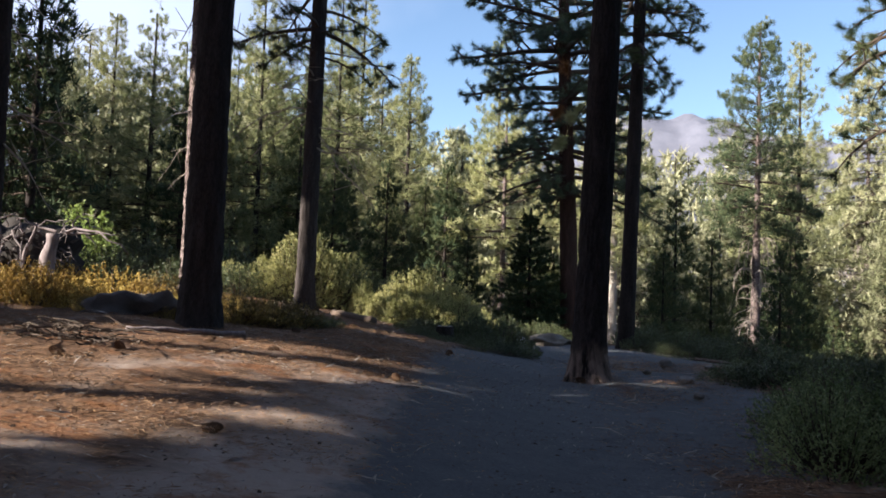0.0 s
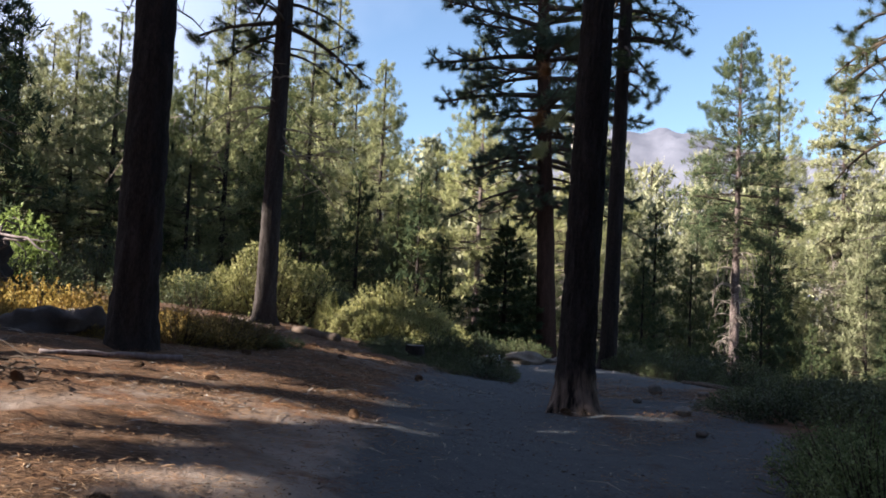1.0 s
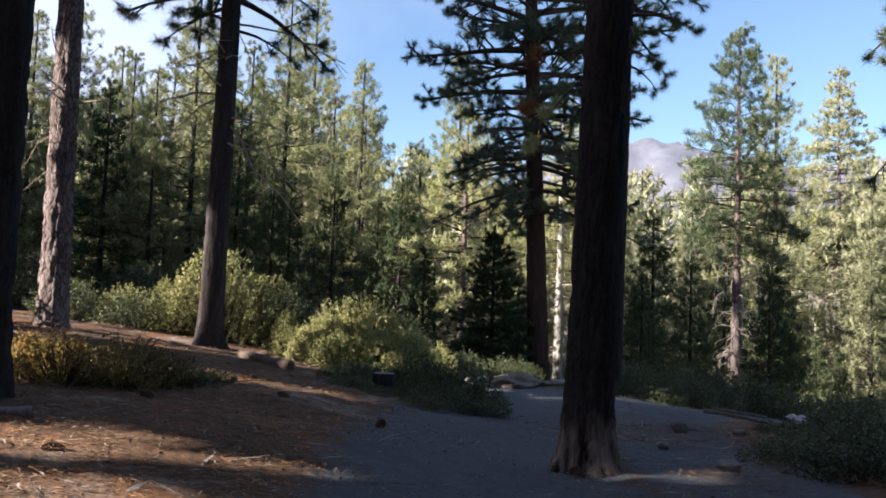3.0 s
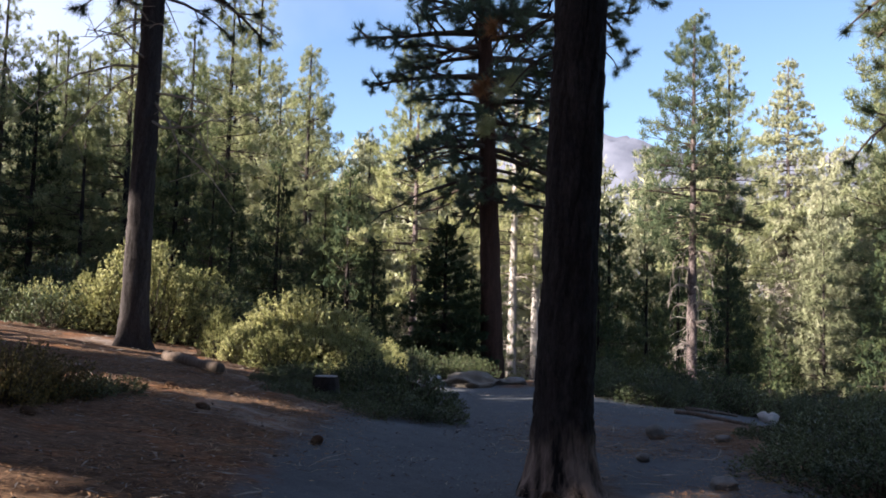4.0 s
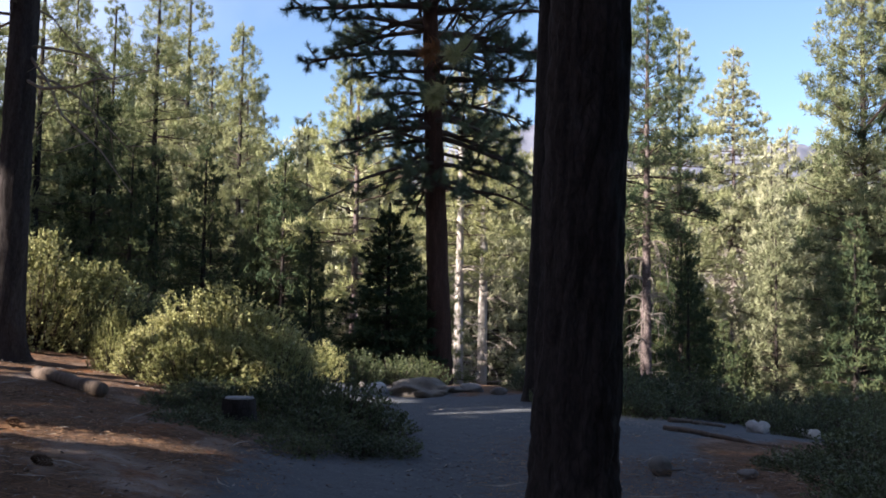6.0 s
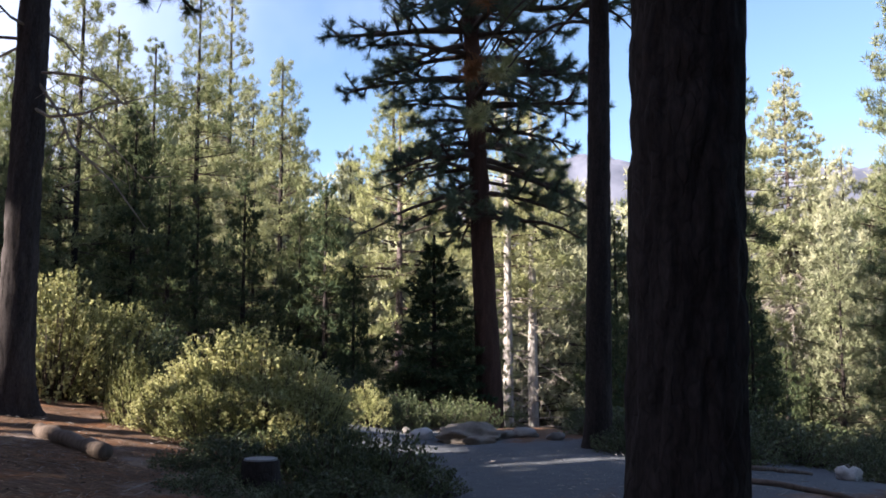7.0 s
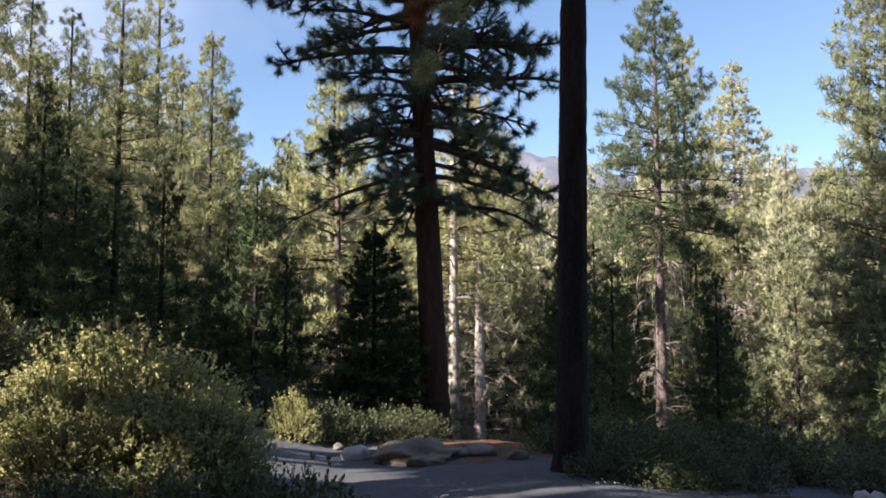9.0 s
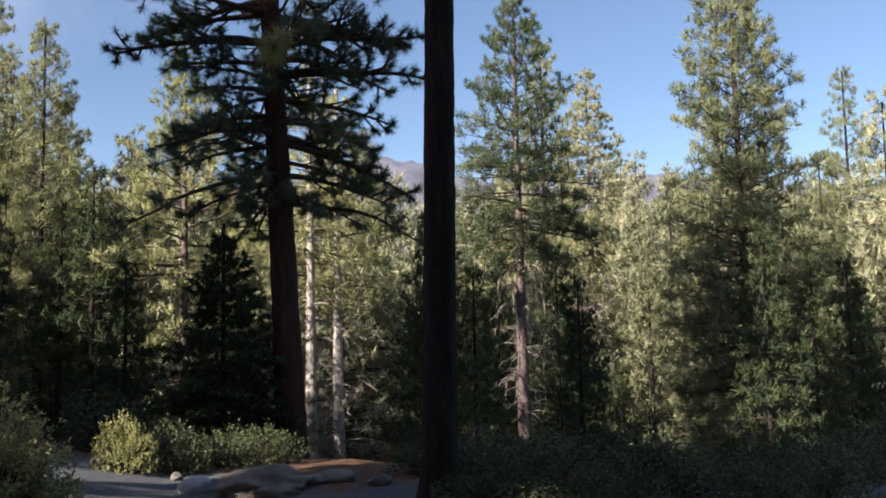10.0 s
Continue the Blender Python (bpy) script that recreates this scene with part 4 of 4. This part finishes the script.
plant(LOW, [(0.35, 16.85, 0.5, 0.8), (-0.3, 17.15, 0.42, 0.95), (0.02, 16.8, 0.4, 0.62), (0.75, 17.3, 0.75, 0.9), (1.1, 16.6, 0.6, 0.8), (-0.45, 16.6, 0.5, 0.7), (-0.15, 16.4, 0.42, 0.6), (0.55, 16.1, 0.5, 0.8), (1.4, 17.0, 0.5, 0.75), (0.55, 18.0, 0.8, 1.45), (0.95, 18.1, 0.85, 1.4), (1.4, 18.4, 0.6, 1.1), (-0.4, 18.0, 0.7, 0.95), (-0.75, 17.6, 0.4, 0.9),
            (4.2, 9.2, 0.95, 1.3), (4.6, 9.8, 1.0, 1.2), (4.3, 12.6, 0.8, 0.9), (4.1, 13.5, 0.7, 0.8), (4.9, 12.1, 0.85, 1.0), (4.9, 13.2, 0.9, 1.0), (4.6, 14.3, 0.7, 0.9), (5.4, 14.2, 0.9, 1.0), (5.8, 12.6, 0.9, 1.0), (5.8, 13.5, 0.9, 1.1), (6.3, 15.0, 1.0, 1.0), (5.1, 16.2, 0.6, 0.8), (7.0, 13.0, 1.0, 1.1), (8.0, 17.0, 1.0, 1.0), (9.2, 18.6, 1.0, 1.0), (9.6, 21.2, 1.0, 1.0), (10.8, 22.4, 1.1, 1.0),
            (5.3, 10.3, 1.0, 1.0), (5.2, 15.2, 0.8, 0.8), (6.0, 16.6, 1.0, 0.9), (8.6, 20.2, 1.0, 0.9), (8.6, 22.3, 0.8, 1.0),
            (-1.9, 13.9, 0.5, 0.9), (-2.2, 13.6, 0.45, 0.8), (-1.75, 14.3, 0.45, 0.8), (1.1, 19.3, 0.5, 0.8)])
plant(GOLD, [(-6.3, 12.7, 0.8, 1.1), (-5.7, 12.5, 0.75, 1.1), (-5.15, 12.3, 0.7, 1.1), (-4.65, 12.5, 0.65, 1.1), (-5.35, 13.1, 0.8, 1.2), (-4.5, 13.2, 0.75, 1.35), (-3.95, 12.9, 0.6, 1.4), (-3.5, 13.0, 0.5, 1.3), (-5.9, 13.3, 0.8, 1.2), (-6.7, 13.5, 0.9, 1.2), (-7.3, 13.2, 0.9, 1.2),
             (-3.45, 13.5, 0.6, 1.0), (-3.1, 13.9, 0.6, 1.0), (-2.95, 13.5, 0.6, 1.0)])
plant(BRONZE, [(-4.35, 12.1, 0.4, 1.0), (-3.45, 12.2, 0.35, 1.0), (-2.7, 12.9, 0.6, 1.2), (-2.3, 13.2, 0.6, 1.15), (-2.45, 13.8, 0.6, 1.1), (-2.0, 13.6, 0.5, 1.1), (-4.2, 13.9, 0.7, 1.1), (-5.6, 14.0, 0.7, 1.2)])
plant(UPRIGHT, [(3.0, 7.55, 0.85, 1.0), (3.3, 8.5, 0.85, 1.05), (3.8, 7.9, 0.9, 1.15), (3.6, 6.8, 0.8, 1.0), (4.4, 7.6, 0.9, 1.05), (3.5, 9.3, 0.7, 0.9)])
plant(RUST, [(5.9, 23.0, 1.0, 1.0)])


# ---- stones, logs, cones, litter ----
def rock_mesh(name, seed, size, rough=0.25, sub=3):
    bm = bmesh.new()
    bmesh.ops.create_icosphere(bm, subdivisions=sub, radius=1)
    co = np.array([v.co for v in bm.verts])
    n = vnoise(co * 1.4 + 9, seed) + 0.5 * vnoise(co * 3.3 + 4, seed + 1) + 0.3 * vnoise(co * 8 + 4, seed + 2) + 0.2 * vnoise(co * 19, seed + 3)
    k = (1 + rough * (n - 0.98) * 1.6)[:, None]
    for v, p in zip(bm.verts, co * k * np.array(size)):
        v.co = p
    for f in bm.faces:
        f.smooth = True
    me = bpy.data.meshes.new(name)
    bm.to_mesh(me)
    bm.free()
    return me


def stone(name, seed, x, y, size, mat, label, sink=0.35, turn=0.0, rough=0.35):
    ob = part(name, rock_mesh(name, seed, size, rough, 4 if max(size) > 0.3 else 3), mat)
    ob.matrix_basis = pose(x, y, floor_z(x, y) + size[2] * (1 - 2 * sink) * 0.5, 0, 0, turn)
    return tagged(ob, label, "rock")


stone("boulder", 51, 2.72, 24.1, (0.66, 0.5, 0.18), GRANITE_DUSTY, "broad dusty grey boulder half sunk beside the trail", 0.5, 10, 0.55)
stone("rock", 52, 1.87, 24.3, (0.18, 0.13, 0.12), GRANITE_PALE, "small white quartz rock on the trail edge", 0.2)
stone("rock", 53, 3.68, 15.95, (0.10, 0.09, 0.09), GRANITE_DARK, "small dark rock on the trail edge", 0.1)
stone("rock", 54, 3.24, 12.88, (0.12, 0.09, 0.06), GRANITE, "flat grey rock beside the trail")
stone("rock", 55, 7.75, 22.1, (0.17, 0.14, 0.13), GRANITE_PALE, "pale round rock among brush", 0.4, 30, 0.9)
# Stone colour darkened for the shade that lies on this boulder.
stone("boulder", 56, -3.85, 12.35, (0.5, 0.36, 0.26), stone_material("shade_dark_stone", (0.045, 0.038, 0.038), (0.12, 0.10, 0.098)), "grey boulder among golden brush, darkened as in shade", 0.4, 20, 1.1)
stone("boulder", 57, -3.95, 13.2, (0.4, 0.28, 0.18), GRANITE, "pale grey boulder behind the golden brush", 0.4, -15, 0.6)
for k, (x, y, s) in enumerate([(3.5, 24.2, 0.16), (3.9, 23.7, 0.12), (1.2, 27.2, 0.14), (0.7, 27.0, 0.1), (4.3, 15.6, 0.07), (2.9, 11.0, 0.05), (3.0, 14.2, 0.06), (1.7, 25.6, 0.08), (8.8, 23.8, 0.15), (1.5, 21.4, 0.08)]):
    stone("rock", 60 + k, x, y, (s * 1.2, s, s * 0.7), (GRANITE, GRANITE_DARK)[k % 2], "small grey rock on the forest floor", 0.25, k * 40)


def log(seed, a, b, r0, r1, label, mat, name="log", sides=14):
    """A fallen log from a to b on the ground."""
    rng = np.random.default_rng(seed)
    t = Tubes()
    s = np.linspace(0, 1, 14)
    x, y = a[0] + (b[0] - a[0]) * s, a[1] + (b[1] - a[1]) * s
    rad = (r0 + (r1 - r0) * s) * rng.uniform(0.9, 1.1, 14)
    z = np.array([floor_z(p, q) for p, q in zip(x, y)]) + rad * 0.75
    here = np.array([x[0], y[0], z[0]])
    pts = np.stack([x, y, z], 1) + rng.normal(size=(14, 3)) * r0 * 0.12 - here
    t.add(np.vstack([pts[:1] + (pts[0] - pts[1]) * 0.01, pts]), np.r_[0.001, rad], sides)
    ob = part(name, t.mesh(name), mat)
    ob.location = here
    return tagged(ob, label, "log")


log(71, (-1.28, 17.45), (-2.15, 18.5), 0.075, 0.065, "short weathered log lying on pine needles", LOGWOOD)
log(72, (-2.2, 11.0), (-3.3, 10.3), 0.035, 0.02, "thin pale fallen branch at the foot of the pine", ROOT_PALE)
log(74, (8.5, 21.7), (8.8, 23.0), 0.075, 0.06, "bleached broken log among brush", plain_wood("bleached_log", (0.38, 0.35, 0.33), (0.6, 0.57, 0.54)))
log(75, (5.0, 19.2), (6.4, 18.6), 0.035, 0.02, "thin grey fallen branch beside the trail", LOGWOOD)
log(76, (5.9, 21.2), (7.0, 21.7), 0.035, 0.025, "grey fallen log beside the trail", LOGWOOD)


def stump(x, y, r, tall):
    rng = np.random.default_rng(81)
    ob = new("stump")
    tagged(ob, "small cut tree stump with a pale flat top", "stump")
    part("stump_bark", trunk_mesh("stump_bark", rng, tall, r, r * 0.93, 0.25, 32, 24, 0.012, start=-0.15), BARK, ob)
    bm = bmesh.new()
    bmesh.ops.create_cone(bm, cap_ends=True, segments=32, radius1=r * 0.92, radius2=r * 0.9, depth=0.02)
    me = bpy.data.meshes.new("cut_top")
    bm.to_mesh(me)
    bm.free()
    part("cut_top", me, CUTWOOD, ob, "pale sawn top").location = (0, 0, tall)
    ob.location = (x, y, floor_z(x, y))


stump(0.02, 17.2, 0.15, 1.1 - floor_z(0.02, 17.2))


def cone_mesh():
    rng = np.random.default_rng(83)
    v, f, n = [], [], 0
    for k in range(90):
        u = (k + 0.5) / 90
        a, z = k * 2.39996, (u - 0.5) * 0.13
        r = 0.042 * math.sin(math.pi * min(0.97, u * 0.85 + 0.12)) ** 0.8
        out, side = np.array([math.cos(a), math.sin(a), 0.35]), np.array([-math.sin(a), math.cos(a), 0])
        c = np.array([0, 0, z])
        v += [c + out * r * 0.35, c + out * r * 0.8 + side * 0.011, c + out * r * 1.12, c + out * r * 0.8 - side * 0.011, c + out * r * 0.7 - np.array([0, 0, 0.006])]
        f += [[n, n + 1, n + 2], [n, n + 2, n + 3], [n, n + 4, n + 1], [n, n + 3, n + 4], [n + 1, n + 4, n + 2], [n + 4, n + 3, n + 2]]
        n += 5
    return mesh("pine_cone", np.array(v), np.array(f))


cone_data = cone_mesh()
cone_spin = random.Random(6)
for x, y in [(-1.69, 10.05), (-2.38, 10.16), (-2.75, 8.6), (-3.0, 7.9), (-0.9, 14.0), (-1.4, 15.2), (0.1, 13.3), (-1.9, 12.7), (-0.4, 9.4), (-1.3, 6.1), (1.75, 12.2)]:
    c = part("pine_cone", cone_data, CONE)
    c.matrix_basis = pose(x, y, floor_z(x, y) + 0.025, 75 + cone_spin.uniform(-15, 15), 0, cone_spin.uniform(0, 360))
    tagged(c, "brown open pine cone lying on the ground", "pine cone", group="fallen pine cones")


def litter(name, seed, count, spot, length, width, mat, label, lift=0.012, bent=0.25):
    """Loose needles or twigs strewn over the ground."""
    rng = np.random.default_rng(seed)
    x, y = spot(rng, count)
    p = np.stack([x * 0.8, y * 0.8, 0 * x], 1)
    z = height(x, y) + 0.06 * (vnoise(p, 3) - 0.5) + rng.uniform(0.0, lift, count) + 0.008
    a = rng.uniform(0, 6.283, count)
    d = np.stack([np.cos(a), np.sin(a), rng.normal(size=count) * 0.12], 1)
    s = np.stack([-np.sin(a), np.cos(a), rng.normal(size=count) * 0.3], 1)
    ln, wd = length * rng.uniform(0.5, 1.2, (count, 1)), width * rng.uniform(0.6, 1.3, (count, 1))
    c = np.stack([x, y, z], 1)
    mid = c + s * ln * bent * rng.normal(size=(count, 1)) * 0.4 + np.array([0, 0, 0.004])
    v = np.stack([c - d * ln / 2, mid - s * wd / 2, mid + s * wd / 2, c + d * ln / 2], 1).reshape(-1, 3)
    i = np.arange(count)[:, None] * 4
    ob = part(name, mesh(name, v, np.concatenate([i + [[0, 1, 2]], i + [[1, 3, 2]]], 1).reshape(-1, 3)), mat)
    return tagged(ob, label, "litter", kind="stuff")


def off_trail(x0, x1, y0, y1, clear=0.9):
    def spot(rng, count):
        x, y = rng.uniform(x0, x1, count * 4), rng.uniform(y0, y1, count * 4)
        way = np.minimum(trail_at(x, y, TRAIL), trail_at(x, y, TRAIL_2))
        clump = vnoise(np.stack([x * 1.3, y * 1.3, 0 * x], 1), 12)
        keep = np.flatnonzero((way + rng.normal(size=len(x)) * 0.3 > clear) & (clump + rng.uniform(-0.35, 0.35, len(x)) > 0.42))[:count]
        keep = np.resize(keep, count)
        return x[keep], y[keep]
    return spot


litter("needle_litter", 91, 80000, off_trail(-5.5, 5.0, 3.0, 18.0), 0.085, 0.005, STRAW, "fallen brown pine needles strewn over the ground", 0.025, 0.12)
litter("stick_litter", 94, 420, off_trail(-5.5, 6.0, 3.0, 18.0, 0.5), 0.36, 0.022, TWIG, "scattered pale sticks and bark strips on the ground", 0.03, 0.25)
litter("twig_litter", 92, 5200, off_trail(-6.5, 6.5, 3.0, 22.0, 0.6), 0.11, 0.013, TWIG, "small broken twigs and bark chips on the ground", 0.02, 0.1)
litter("chip_litter", 95, 7000, off_trail(-3.5, 5.0, 3.0, 17.0, -0.2), 0.045, 0.018, TWIG_DARK, "dark bark chips scattered over trail and ground", 0.01, 0.0)
litter("gravel", 93, 7000, off_trail(-2, 5, 3.0, 22.0, -0.2), 0.026, 0.018, GRANITE, "loose small gravel and chips on the trail", 0.004, 0.0)


# the root heap of a fallen tree
def root_heap(x, y):
    rng = np.random.default_rng(97)
    heap = new("root_heap")
    tagged(heap, "uprooted stump heap of tangled grey roots and dead limbs", "fallen tree")
    part("soil_mound", rock_mesh("soil_mound", 98, (0.95, 0.55, 0.75), 0.55, 4), EARTH, heap, "dark clod of earth").location = (-0.5, 0.25, 0.2)
    for k in range(64):
        az, el = rng.uniform(3.2, 6.2), rng.uniform(-0.4, 1.1)
        root = np.array([math.cos(az) * 0.9 - 0.3, math.sin(az) * 0.5 + 0.2, 0.3 + 0.75 * rng.random()])
        t = Tubes()
        pts = limb_points(rng, root, az + rng.normal() * 0.8, el, rng.uniform(0.25, 0.85), rng.uniform(-1.6, 0.5), 10, 0.8)
        r = rng.uniform(0.006, 0.024)
        t.add(pts, np.linspace(r, r * 0.3, 10), 6)
        part("root", t.mesh("root"), (ROOT, ROOT_PALE, ROOT)[k % 3], heap)
    for dx, dy, h, r, lean in ((0.5, -0.55, 0.8, 0.10, 0.06), (0.1, -0.5, 0.95, 0.022, 0.2), (-0.2, -0.5, 0.9, 0.028, -0.1)):
        t = Tubes()
        k = np.linspace(0, 1, 12)
        pts = np.stack([dx + lean * h * k ** 2 + 0.02 * np.sin(k * 9), dy + 0 * k, 0.02 + h * k], 1)
        t.add(pts, r * (1.25 - 0.4 * k + 0.1 * np.sin(k * 14)), 14)
        part("broken_trunk", t.mesh("broken_trunk"), ROOT_PALE, heap, "pale twisted trunk stub")
    for sx, ex, ez in ((0.75, 1.9, 0.35), (0.7, 1.5, 0.75), (0.6, 0.1, 0.95)):
        t = Tubes()
        pts = limb_points(rng, np.array([sx, -0.55, 0.85]), 0.0 if ex > sx else math.pi, 0.15, abs(ex - sx), ez - 0.75, 9, 0.3)
        t.add(pts, np.linspace(0.024, 0.008, 9), 8)
        part("limb", t.mesh("limb"), ROOT_PALE, heap)
    heap.location = (x, y, floor_z(x, y))


root_heap(-6.25, 14.5)


# a low heap of dead branches on the slope
def branch_pile(x, y):
    rng = np.random.default_rng(99)
    pile = new("branch_pile")
    tagged(pile, "low heap of dead grey branches on needle litter", "branches")
    for k in range(80):
        a = rng.uniform(0, 6.28)
        at = np.array([rng.normal() * 0.3, rng.normal() * 0.18, 0.02 + 0.13 * rng.random()])
        t = Tubes()
        ln = rng.uniform(0.12, 0.42)
        pts = limb_points(rng, at - np.array([math.cos(a), math.sin(a), 0]) * ln / 2, a, rng.normal() * 0.12, ln, 0.0, 7, 0.25)
        pts[:, 2] = np.maximum(pts[:, 2], 0.0)
        r = rng.uniform(0.004, 0.012)
        t.add(pts, np.linspace(r, r * 0.4, 7), 5)
        # Dark bark on every branch stands in for the shade over the heap.
        part("branch", t.mesh("branch"), TWIG_DARK, pile)
    pile.location = (x, y, floor_z(x, y))


branch_pile(-3.2, 8.6)
